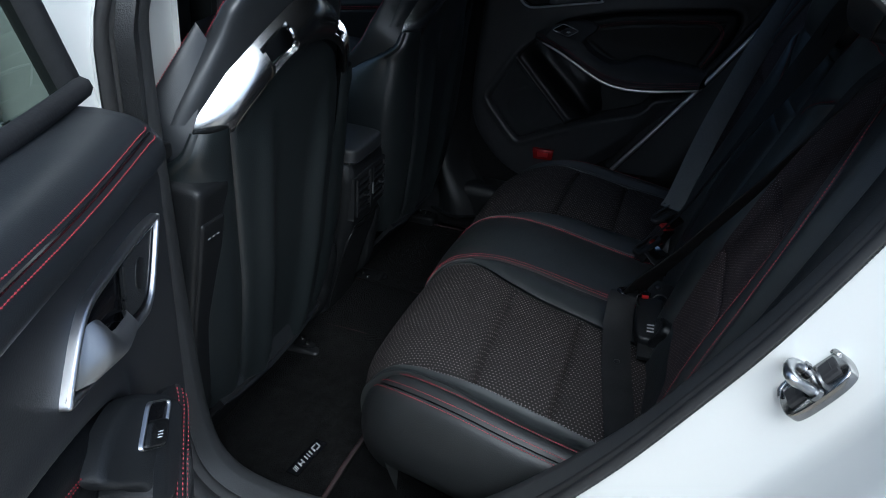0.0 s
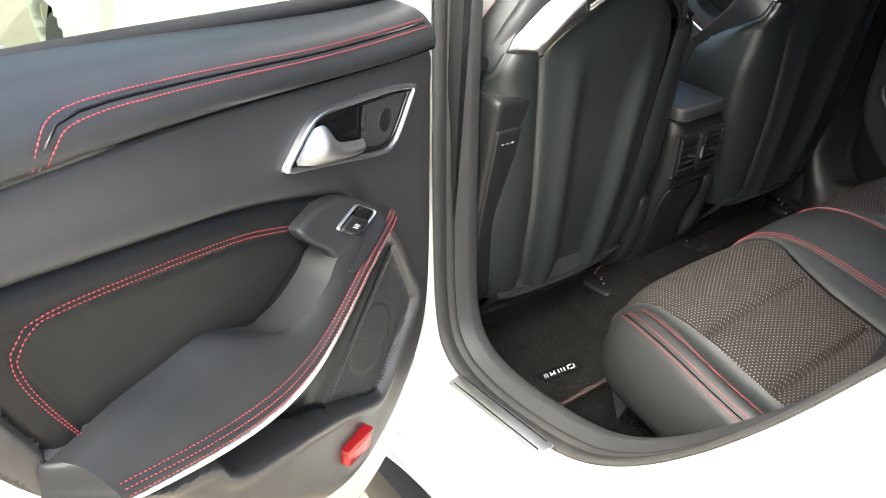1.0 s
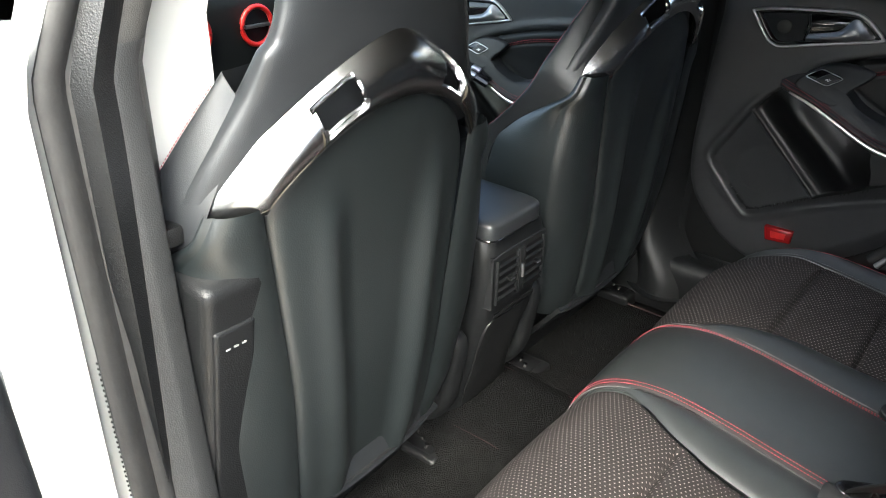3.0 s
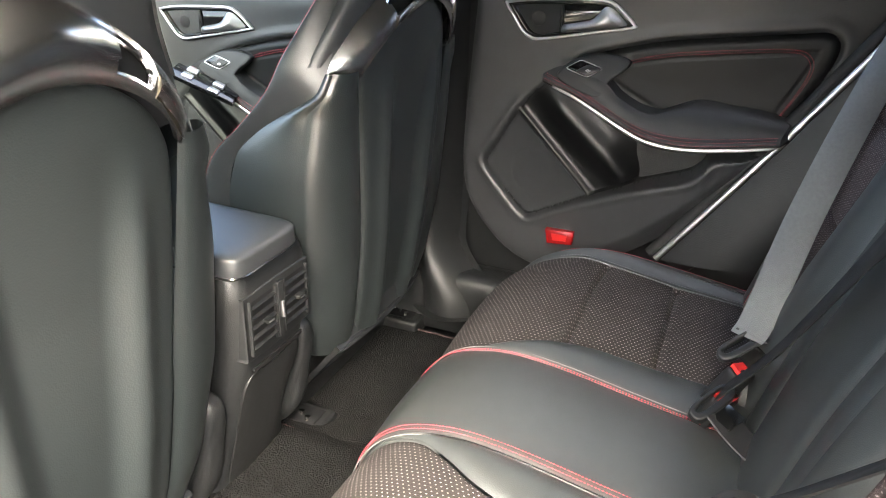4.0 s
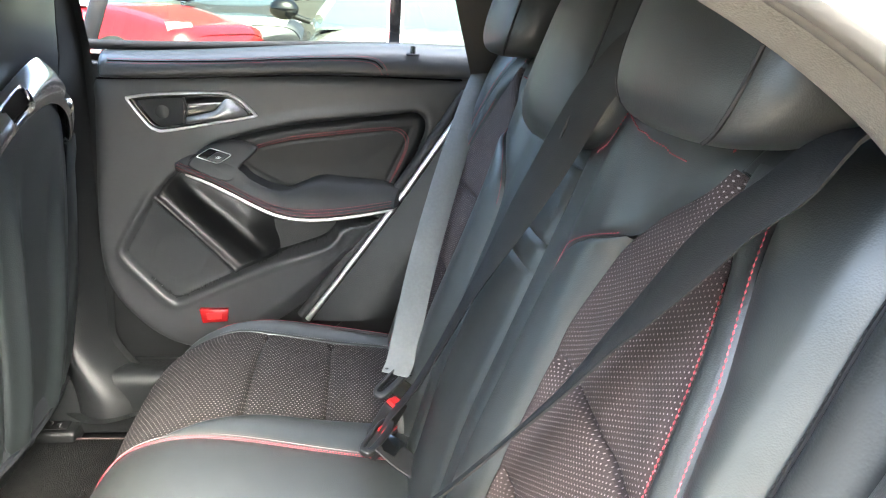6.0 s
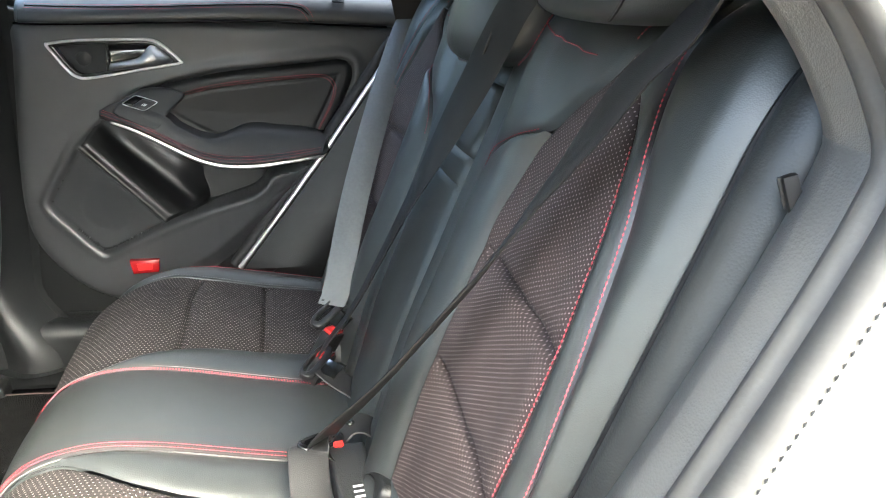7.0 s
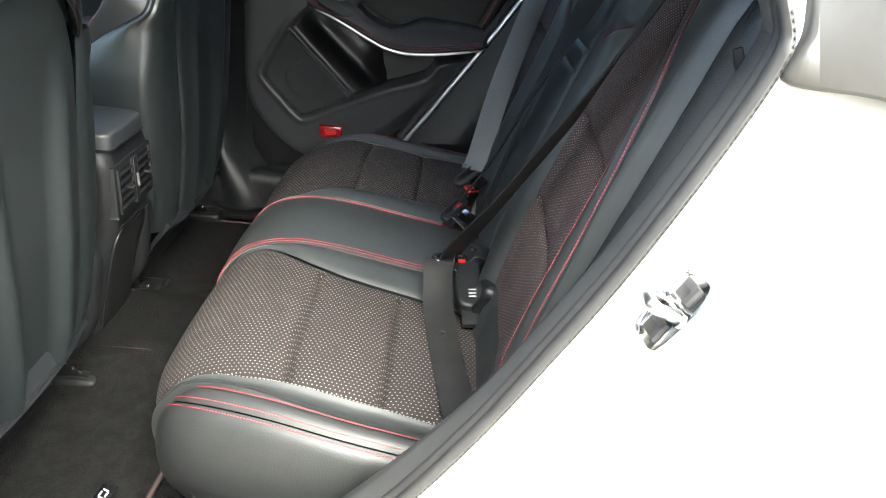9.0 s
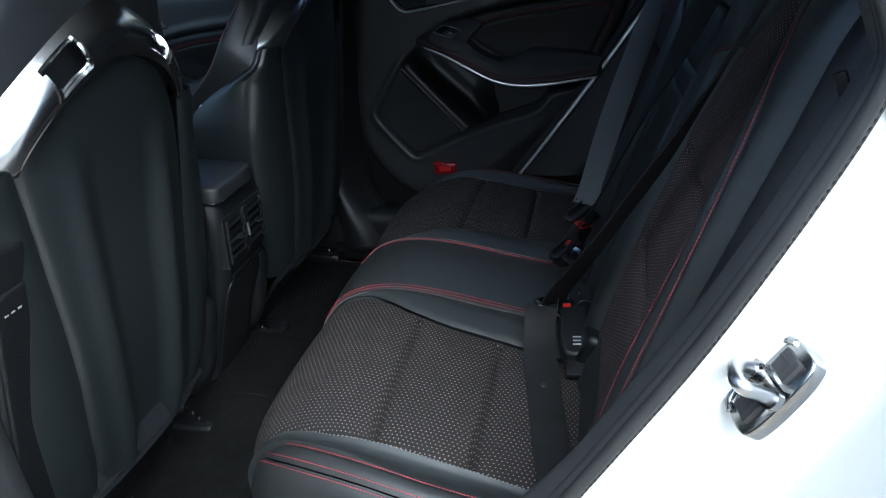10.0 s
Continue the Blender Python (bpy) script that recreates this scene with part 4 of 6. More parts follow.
# ---- centre console ----
def console():
    c = thing("centre_console", "black plastic centre console end with rear air vents", "console")
    rear = table_fn([(0.22, 0.935), (0.30, 0.930), (0.37, 0.918), (0.43, 0.902), (0.48, 0.886), (0.525, 0.874), (0.57, 0.868), (0.64, 0.866), (0.668, 0.872), (0.69, 0.900)])
    half = table_fn([(0.22, 0.100), (0.30, 0.092), (0.40, 0.083), (0.48, 0.080), (0.56, 0.083), (0.64, 0.088), (0.69, 0.080)])

    def body_at(u, v):
        z = 0.235 + 0.447 * v
        a, w, y, r = 2 * u - 1, half(z), rear(z), 0.026
        k = abs(a)
        if k < 0.5:
            x, dy = (w - r) * k / 0.5, 0.0
        elif k < 0.72:
            q = (k - 0.5) / 0.22 * math.pi / 2
            x, dy = w - r + r * math.sin(q), r * (1 - math.cos(q))
        else:
            f = (k - 0.72) / 0.28
            x, dy = w + 0.006 * f, r + 0.55 * f
        return Vector((math.copysign(x, a), y + dy, z))
    part("body", grid(body_at, 72, 56), PLASTIC_GREY, c)
    part("top", box((0.155, 0.55, 0.02), (0, 1.175, 0.676), 0.006), PLASTIC, c)

    def lid_at(u, v):
        a, b = 2 * math.pi * u, math.pi * (v - 0.5)
        se = lambda q, e: math.copysign(abs(q) ** e, q)
        cx, cy = se(math.cos(a), 0.22) * se(math.cos(b), 0.22), se(math.sin(a), 0.25) * se(math.cos(b), 0.22)
        return Vector((-0.022 + 0.074 * cx, 0.955 + 0.098 * cy, 0.690 + 0.019 * se(math.sin(b), 0.35) + 0.05 * (0.955 - 0.857) * cy * 0.5))
    lid = part("armrest_lid", grid(lid_at, 64, 26, closed_u=True), LEATHER, c, "padded black leather armrest lid")
    part("lid_seam", tube([lid_at(u, 0.43) for u in np.linspace(0, 1, 65)[:-1]], 0.0016, 5, True), GLOSS, lid)
    frame_loop = [Vector(p[:2]) for p in spline([(-0.070, 0.546, 0), (0.0, 0.544, 0), (0.070, 0.546, 0), (0.076, 0.553, 0), (0.077, 0.59, 0), (0.076, 0.634, 0), (0.070, 0.641, 0), (0.0, 0.643, 0), (-0.070, 0.641, 0), (-0.076, 0.634, 0), (-0.077, 0.59, 0), (-0.076, 0.553, 0)], 4, True)]
    fr = part("vent_frame", slab(frame_loop, lambda a, b, h: Vector((a, 0.8685 - h, b)), -0.02, 0.004, 0.003), PLASTIC_GREY, c)
    for x in (-0.0385, 0.0385):
        part("recess", box((0.054, 0.010, 0.078), (x, 0.8690, 0.594), 0.004), VOID, fr, "dark vent opening")
        for k in range(5):
            part("slat", box((0.053, 0.009, 0.0022), (x, 0.8635, 0.5645 + 0.0148 * k), 0.0007, Euler((radians(22), 0, 0)).to_matrix().to_4x4()), SLAT, fr)
        tab = part("vent_tab", box((0.013, 0.010, 0.0055), (x + 0.004, 0.8585, 0.594), 0.0012), PLASTIC, fr)
        part("tab_tip", box((0.011, 0.0015, 0.0018), (x + 0.004, 0.8530, 0.594), 0.0003), LEVER, tab, "small silver vent tab")
        for q in (-0.0285, 0.0285):
            part("vent_side", box((0.0035, 0.006, 0.080), (x + q, 0.8632, 0.594), 0.0012), PLASTIC_GREY, fr)
    part("divider", box((0.013, 0.007, 0.084), (0, 0.8632, 0.594), 0.0015), PLASTIC_GREY, fr)
    part("vent_wheel", tube([(0, 0.8580 + 0.0005 * q, 0.594 + 0.010 * q) for q in (-1.2, 0, 1.2)], 0.0028, 8), LEVER, fr, "silver vent wheel")
    part("drawer_line", box((0.118, 0.006, 0.0065), (0.004, rear(0.522) - 0.0005, 0.522), 0.001), VOID, c)
    panel = [Vector(p[:2]) for p in spline([(-0.055, 0.300, 0), (0.055, 0.300, 0), (0.060, 0.40, 0), (0.063, 0.505, 0), (0.0, 0.508, 0), (-0.063, 0.505, 0), (-0.060, 0.40, 0)], 6, True)]
    part("lower_panel", slab(panel, lambda a, b, h: Vector((a, rear(b) - h, b)), -0.006, 0.0018, 0.0012, 2), PLASTIC, c, "black lower console panel")
    for side in (-1, 1):
        seam = [Vector((side * (half(z) + 0.0012), rear(z) + 0.034 + 0.018 * smooth(0.50, 0.30, z) + 0.010 * math.sin((z - 0.40) * 14), z)) for z in np.linspace(0.26, 0.655, 30)]
        part("side_seam", tube(seam, 0.0013, 5), VOID, c)

        def cheek_at(u, v):
            a, b = 2 * math.pi * u, math.pi * (v - 0.5)
            se = lambda q, e: math.copysign(abs(q) ** e, q)
            return Vector((side * (0.112 + 0.026 * se(math.cos(a), 0.6) * se(math.cos(b), 0.6)), 0.955 + 0.055 * se(math.sin(a), 0.6) * se(math.cos(b), 0.6) - 0.030 * math.sin(b), 0.405 + 0.105 * se(math.sin(b), 0.7)))
        part("side_cheek", grid(cheek_at, 32, 22, closed_u=True), PLASTIC_GREY, c, "rounded grey plastic side cheek")
    return c


console()


# ---- rear doors ----
def signed_gap(points, outline):
    """Distance of 2D points from a closed outline, positive inside."""
    p, q = np.array(points), np.array([(v[0], v[1]) for v in outline])
    a, b = q, np.roll(q, -1, axis=0)
    d = b - a
    best, inside = np.full(len(p), 1e9), np.zeros(len(p), bool)
    for (ax, ay), (dx, dy), (bx, by) in zip(a, d, b):
        k = np.clip(((p[:, 0] - ax) * dx + (p[:, 1] - ay) * dy) / max(dx * dx + dy * dy, 1e-12), 0, 1)
        best = np.minimum(best, np.hypot(p[:, 0] - ax - dx * k, p[:, 1] - ay - dy * k))
        crossing = (ay > p[:, 1]) != (by > p[:, 1])
        inside ^= crossing & (p[:, 0] < ax + dx * (p[:, 1] - ay) / (dy if abs(dy) > 1e-12 else 1e-12))
    return np.where(inside, best, -best)


def ease(a, b, x):
    t = np.clip((x - a) / (b - a), 0, 1)
    return t * t * (3 - 2 * t)


def line_gap(s, z, a, b):
    """Signed distance from the line through a and b, and how far along it."""
    d = Vector(b) - Vector(a)
    n = d.length
    return ((s - a[0]) * d.y - (z - a[1]) * d.x) / n, ((s - a[0]) * d.x + (z - a[1]) * d.y) / (n * n)


def round_loop(pts, n=7):
    return [Vector(p[:2]) for p in spline([(a, b, 0) for a, b in pts], n, True)]


TRIM_RIM = round_loop([(-0.012, 0.62), (0.000, 0.560), (0.030, 0.508), (0.090, 0.450), (0.165, 0.420), (0.250, 0.432), (0.36, 0.500), (0.45, 0.580), (0.53, 0.665), (0.60, 0.755), (0.655, 0.87), (0.700, 0.96), (0.712, 1.0), (0.60, 1.003), (0.35, 0.996), (0.10, 0.984), (0.012, 0.978), (0.002, 0.92), (-0.006, 0.80), (-0.012, 0.70)])
INSERT_RIM = round_loop([(0.205, 0.846), (0.250, 0.870), (0.36, 0.899), (0.48, 0.917), (0.575, 0.930), (0.610, 0.934), (0.629, 0.924), (0.632, 0.898), (0.617, 0.855), (0.592, 0.800), (0.566, 0.750), (0.48, 0.735), (0.38, 0.742), (0.30, 0.775), (0.24, 0.815)], 8)
POCKET_RIM = round_loop([(0.138, 0.800), (0.118, 0.780), (0.097, 0.748), (0.060, 0.685), (0.038, 0.645), (0.040, 0.622), (0.075, 0.582), (0.118, 0.538), (0.142, 0.532), (0.200, 0.562), (0.255, 0.590), (0.345, 0.632), (0.430, 0.664), (0.456, 0.685), (0.472, 0.706), (0.520, 0.718), (0.568, 0.735), (0.560, 0.752), (0.47, 0.742), (0.39, 0.742), (0.345, 0.748), (0.262, 0.788), (0.180, 0.826)], 6)
SPEAKER_RIM = round_loop([(0.100, 0.745), (0.104, 0.743), (0.175, 0.672), (0.246, 0.600), (0.247, 0.594), (0.196, 0.568), (0.143, 0.541), (0.122, 0.545), (0.080, 0.586), (0.046, 0.622), (0.044, 0.644), (0.066, 0.684)], 5)


def trim_height(s, z, gi, gp):
    """Relief of the moulded trim: a padded insert, and a sunk pocket whose outer wall stands proud below it."""
    h = 0.0035 * np.exp(-((gi + 0.012) / 0.012) ** 2)
    h -= 0.007 * np.exp(-(gi / 0.0034) ** 2)
    h += np.where(gi > 0, 0.0035 * ease(0.003, 0.014, gi) - 0.0025 * ease(0.020, 0.120, gi), 0)
    h -= np.where(gi > 0, 0.0022 * np.exp(-((gi - 0.030) / 0.0025) ** 2), 0)
    low = np.interp(s, [0.0, 0.04, 0.142, 0.255, 0.345, 0.43, 0.472, 0.57, 0.7], [0.66, 0.62, 0.532, 0.590, 0.632, 0.664, 0.706, 0.735, 0.80])
    wall = np.interp(s, [0.0, 0.14, 0.26, 0.36, 0.46, 0.58], [0.000, 0.004, 0.020, 0.038, 0.046, 0.030])
    under = np.clip(low - z, 0, None)
    h = h + (gi < 0) * ease(low + 0.018, low + 0.002, z) * wall * (0.35 + 0.65 * np.exp(-(under / 0.10) ** 2))
    h = h + np.exp(-((gp + 0.008) / 0.008) ** 2) * ease(0.80, 0.75, z) * 0.004
    sunk = -0.008 - 0.024 * ease(0.28, 0.37, s)
    d1, t1 = line_gap(s, z, (0.098, 0.750), (0.256, 0.592))
    ridge = 0.009 * np.exp(-(np.where(d1 > 0, d1 / 0.0045, d1 / 0.009)) ** 2) * ((t1 > -0.08) & (t1 < 1.03))
    d2, t2 = line_gap(s, z, (0.150, 0.790), (0.330, 0.632))
    swell = 0.018 * np.exp(-(d2 / 0.026) ** 2) * ease(-0.1, 0.25, t2) * ease(1.08, 0.9, t2)
    f = ease(-0.002, 0.010, gp)
    return h * (1 - f) + f * (sunk + ridge + swell)


def door_trim(d, to3):
    """The moulded trim as one relief, cut into its panel, insert, pocket and speaker along their outlines."""
    cell = 0.0033
    ns, nz = int(0.74 / cell), int(0.60 / cell)
    gs, gz = np.meshgrid(-0.020 + cell * np.arange(ns + 1), 0.412 + cell * np.arange(nz + 1), indexing="ij")
    p = np.stack([gs.ravel(), gz.ravel()], 1)
    for outline in (TRIM_RIM, INSERT_RIM, POCKET_RIM, offset2d(POCKET_RIM, 0.0055), SPEAKER_RIM):
        g = signed_gap(p, outline)
        e = 1e-4
        gx = (signed_gap(p + [e, 0], outline) - g) / e
        gy = (signed_gap(p + [0, e], outline) - g) / e
        close = np.abs(g) < cell * 0.55
        p[close] -= (np.stack([gx, gy], 1) * g[:, None])[close]
    gt, gi, gp, gk = (signed_gap(p, q) for q in (TRIM_RIM, INSERT_RIM, POCKET_RIM, SPEAKER_RIM))
    h = trim_height(p[:, 0], p[:, 1], gi, gp)
    h = np.where(h > 0, h * ease(-0.002, 0.040, gt), h) - 0.010 * np.exp(-np.clip(gt, 0, None) / 0.008)
    k = ease(-0.003, 0.007, gk)
    h = h * (1 - k) + k * (-0.0085 + 0.002 * ease(0.052, 0.044, np.hypot(p[:, 0] - 0.140, p[:, 1] - 0.625)))
    index = np.arange(len(p)).reshape(ns + 1, nz + 1)
    quads = np.stack([index[:-1, :-1], index[1:, :-1], index[1:, 1:], index[:-1, 1:]], -1).reshape(-1, 4)
    mean = lambda q: q[quads].mean(1)
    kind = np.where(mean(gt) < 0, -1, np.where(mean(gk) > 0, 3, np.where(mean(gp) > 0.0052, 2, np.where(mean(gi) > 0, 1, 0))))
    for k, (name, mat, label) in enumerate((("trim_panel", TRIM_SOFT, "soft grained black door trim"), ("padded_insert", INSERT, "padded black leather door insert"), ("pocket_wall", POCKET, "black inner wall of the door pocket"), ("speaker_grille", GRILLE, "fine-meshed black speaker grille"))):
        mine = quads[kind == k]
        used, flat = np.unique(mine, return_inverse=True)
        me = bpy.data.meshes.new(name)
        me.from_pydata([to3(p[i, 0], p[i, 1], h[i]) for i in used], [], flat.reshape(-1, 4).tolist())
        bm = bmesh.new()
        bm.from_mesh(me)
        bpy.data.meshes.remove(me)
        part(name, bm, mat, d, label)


def rear_door(name, label, at, side):
    """A rear door with its trim. side: 1 for the far door, whose inside looks to -x, -1 for the near one. Local heights are from the handle's middle."""
    d = thing(name, label, "car door", at, group="rear doors")
    to3 = lambda s, z, h: Vector((-side * h, -s, z - 0.95))
    loop = round_loop
    # outer skin and inner steel
    skin = loop([(-0.045, 0.50), (-0.020, 0.40), (0.04, 0.330), (0.15, 0.300), (0.28, 0.330), (0.42, 0.43), (0.56, 0.575), (0.68, 0.74), (0.765, 0.88), (0.80, 0.97), (0.77, 1.012), (0.60, 1.020), (0.30, 1.010), (0.04, 0.998), (-0.020, 0.985), (-0.032, 0.80), (-0.045, 0.62)])
    part("door_skin", slab(skin, to3, -0.15, -0.035, 0.012), WHITE, d, "white painted door skin")
    edge = slab(offset2d(TRIM_RIM, -0.004), to3, -0.05, -0.022, 0.008, 3)
    part("trim_edge", edge, PLASTIC, d)
    if side > 0:
        part("lower_panel", slab(offset2d(skin, -0.006), to3, -0.045, -0.026, 0.008, 3), PLASTIC, d)
    door_trim(d, to3)
    # belt roll, leather
    ledge = curve_fn([(-0.03, -0.06, 0), (0.0, 0.0, 0), (0.008, 0.10, 0), (0.009, 0.30, 0), (0.004, 0.55, 0), (-0.010, 0.84, 0), (-0.032, 1.0, 0), (-0.07, 1.02, 0)])

    def belt_at(u, v):
        s = 0.012 + 0.715 * u
        z0, z1 = 0.980 + 0.022 * smooth(0, 0.50, s), 1.026 + 0.034 * smooth(0, 0.6, s)
        q = ledge(v)
        q = Vector((q.x, z0 + (z1 - z0) * q.y))
        f = smooth(0, 0.012, s - 0.012)
        return to3(s, q.y, q.x - 0.02 * (1 - f))
    part("belt_roll", grid(belt_at, 70, 22, skirt=0.02, face=(-side, 0, 0.3)), LEATHER, d, "black leather window ledge with red double stitching")
    fnb = lambda s, v: belt_at((s - 0.012) / 0.715, v)
    lines = []
    height = lambda q: next(v for v in np.linspace(0.10, 0.9, 800) if ledge(v).y >= q)
    for q, bend in ((0.66, ((0.515, 0.64), (0.536, 0.56), (0.549, 0.36), (0.556, 0.05))), (0.50, ((0.508, 0.48), (0.527, 0.42), (0.538, 0.26), (0.545, 0.05)))):
        pts = [fnb(x, height(q + 0.10 * smooth(0.3, 0.0, x))) for x in np.linspace(0.016, 0.485, 24)] + [fnb(x, height(k)) for x, k in bend]
        lines.append([p + Vector((-side * 0.0012, 0, 0.0006)) for p in pts])
    for ln in lines:
        part("red_stitching", stitches(ln, r=0.0007), RED, d, "red thread stitching")
    mid = [(a + b) / 2 - Vector((-side * 0.0012, 0, 0.0004)) for a, b in zip(*lines)]
    part("belt_seam", tube(mid, 0.0014, 5), GLOSS, d)
    peg = part("lock_peg", grid(lambda u, v: fnb(0.603, 0.72) + Vector((0.007 * math.cos(2 * math.pi * u) * (1 - 0.3 * v), 0.007 * math.sin(2 * math.pi * u) * (1 - 0.3 * v), 0.016 * v)), 14, 4, closed_u=True), GLOSS, d, "black lock peg")
    part("peg_collar", tube([fnb(0.603, 0.72) + Vector((0.010 * math.cos(q), 0.010 * math.sin(q), 0.001)) for q in np.linspace(0, 2 * math.pi, 25)[:-1]], 0.003, 6, True), RUBBER, peg)
    part("shadow_gap", tube([to3(s, 0.9795 + 0.022 * smooth(0, 0.50, s), 0.0005) for s in np.linspace(0.012, 0.70, 40)], 0.0022, 5), GLOSS, d)
    # handle in its bezel
    out = loop([(0.062, 0.944), (0.072, 0.949), (0.12, 0.956), (0.20, 0.961), (0.245, 0.962), (0.268, 0.954), (0.290, 0.936), (0.305, 0.921), (0.302, 0.916), (0.280, 0.911), (0.210, 0.897), (0.135, 0.882), (0.112, 0.884), (0.096, 0.896), (0.075, 0.924)], 5)
    inn = [Vector(q) for q in offset2d(out, 0.0052)]
    bez = part("handle_bezel", slab(out, to3, -0.01, 0.008, 0.0025, 3, inner=inn), SATIN, d, "silver handle bezel")
    inn2 = [Vector(q) for q in offset2d(out, 0.0110)]
    part("inner_rim", slab([Vector(q) for q in offset2d(out, 0.0050)], to3, -0.01, 0.0045, 0.002, 3, inner=inn2), GLOSS, bez, "gloss black inner rim")
    part("handle_bowl", slab(inn2, to3, -0.02, 0.0008, 0.0005, 1), GLOSS, bez)
    tw = loop([(0.085, 0.938), (0.090, 0.942), (0.130, 0.946), (0.165, 0.949), (0.168, 0.945), (0.167, 0.920), (0.166, 0.901), (0.162, 0.899), (0.140, 0.894), (0.122, 0.894), (0.108, 0.905)], 5)
    tweeter = part("tweeter_grille", slab(tw, to3, -0.02, 0.0040, 0.0015, 2), GRILLE, bez, "perforated tweeter grille")
    part("speaker_dome", slab([Vector((0.128 + 0.014 * math.cos(q), 0.921 + 0.014 * math.sin(q))) for q in np.linspace(0, 2 * math.pi, 25)[:-1]], to3, 0.0, 0.0052, 0.0012, 2), PLASTIC, tweeter)
    part("tweeter_side", tube([to3(0.1690 + 0.004 * math.sin(math.pi * t), 0.899 + 0.050 * t, 0.004) for t in np.linspace(0, 1, 12)], 0.0024, 6), PLASTIC_GREY, tweeter)

    def lever_at(u, v):
        lo = curve_fn_lo(u)
        hi = curve_fn_hi(u)
        q = lo.lerp(hi, v)
        return to3(q.x, q.y, 0.003 + q.z * math.sin(math.pi * min(0.12 + 0.80 * v, 1.0)) ** 0.7 * smooth(-0.06, 0.16, u) * smooth(1.05, 0.80, u))
    curve_fn_lo = curve_fn([(0.168, 0.8985, 0.010), (0.200, 0.9030, 0.016), (0.235, 0.9085, 0.020), (0.265, 0.9140, 0.018), (0.291, 0.9205, 0.012)])
    curve_fn_hi = curve_fn([(0.170, 0.9130, 0.010), (0.200, 0.9195, 0.016), (0.228, 0.9280, 0.020), (0.247, 0.9490, 0.018), (0.262, 0.9475, 0.014)])
    part("door_lever", grid(lever_at, 34, 14, skirt=0.004, face=(-side, 0, 0)), LEVER, bez, "satin silver door lever")
    row = [(0.243, 0.838), (0.300, 0.860), (0.366, 0.879), (0.435, 0.890), (0.489, 0.897), (0.555, 0.904), (0.584, 0.901), (0.598, 0.886), (0.598, 0.866), (0.585, 0.832), (0.557, 0.777)]
    for k in (0.0, 0.0048):
        pts = [to3(p.x - k * smooth(0.40, 0.60, p.x), p.y - k * (1 - 0.5 * smooth(0.56, 0.61, p.x)), 0.0) for p in spline([(a, b, 0) for a, b in row], 6)]
        flat = np.array([(-q.y, q.z + 0.95) for q in pts])
        lift = trim_height(flat[:, 0], flat[:, 1], signed_gap(flat, INSERT_RIM), signed_gap(flat, POCKET_RIM))
        pts = [q + Vector((-side * (v + 0.0010), 0, 0)) for q, v in zip(pts, lift)]
        part("red_stitching", stitches(pts, 0.0042, 0.0032, 0.0006 if side < 0 else 0.0010), RED, d, "red thread stitching")
    part("grille_stitching", stitches([to3(p.x, p.y, 0.003) for p in spline([(0.098, 0.748, 0), (0.180, 0.667, 0), (0.252, 0.594, 0)], 6)], 0.004, 0.0022, 0.0005), GREY_PRINT, d)
    # armrest: a shelf from the insert out to the bright strip
    back = curve_fn([(0.200, 0.848, 0.028), (0.240, 0.834, 0.034), (0.274, 0.819, 0.039), (0.292, 0.803, 0.041), (0.322, 0.787, 0.041), (0.346, 0.780, 0.036), (0.366, 0.779, 0.026), (0.392, 0.790, 0.016), (0.420, 0.802, 0.010), (0.445, 0.805, 0.006), (0.480, 0.802, 0.004), (0.540, 0.798, 0.004), (0.592, 0.787, 0.002)])
    front = curve_fn([(0.152, 0.828, 0.030), (0.172, 0.822, 0.036), (0.215, 0.808, 0.043), (0.262, 0.787, 0.050), (0.305, 0.766, 0.055), (0.345, 0.750, 0.058), (0.390, 0.743, 0.060), (0.440, 0.744, 0.059), (0.500, 0.751, 0.054), (0.572, 0.762, 0.044)])

    def arm_at(u, v):
        a, b = back(u), front(u)
        k = v / 0.80
        if k < 1:
            p = a.lerp(b, k)
            lift = 0.010 * math.sin(math.pi * k) * (0.35 + 0.65 * smooth(0.25, 0.55, u))
            return to3(p.x, p.y + lift, p.z + 0.4 * lift)
        f = (k - 1) / 0.25
        return to3(b.x, b.y - 0.013 * f, b.z + 0.0065 * math.sin(math.pi * min(f * 0.75 + 0.12, 1.0)))
    arm = part("armrest", grid(arm_at, 70, 30, skirt=0.01, face=(-side, 0, 0.3)), ARM, d, "curved black leather armrest with red stitching")
    part("chrome_strip", tube([to3(p.x, p.y - 0.0145, p.z + 0.0025) for p in (front(t) for t in np.linspace(0.05, 0.995, 60))], lambda t: 0.0022 + 0.0026 * math.sin(math.pi * min(t * 1.0, 1.0)) ** 0.6, 8), STRIP, d, "bright metal trim strip")
    for v in (0.765, 0.815, 0.90):
        part("red_stitching", stitches([arm_at(u, v) + Vector((-side * 0.0012, 0, 0.0008)) for u in np.linspace(0.01, 0.99, 50)], 0.0042, 0.0032, 0.0006), RED, arm, "red thread stitching")
    part("arm_inner_side", grid(lambda u, v: to3(back(u).x + 0.004 * v, back(u).y + 0.003 * math.sin(math.pi * v / 2), back(u).z * (1 - v) - 0.006 * v), 60, 6), ARM, d)
    part("arm_underside", grid(lambda u, v: to3(front(u).x, front(u).y - 0.016 - 0.010 * v, (front(u).z + 0.002) * (1 - v) - 0.016 * v), 40, 6), PLASTIC, d)
    part("arm_end", grid(lambda u, v: arm_at(1.0, v).lerp(to3(0.600 + 0.004 * v, 0.789 - 0.030 * v, 0.002), smooth(0.0, 1.0, u)), 8, 16), ARM, d)
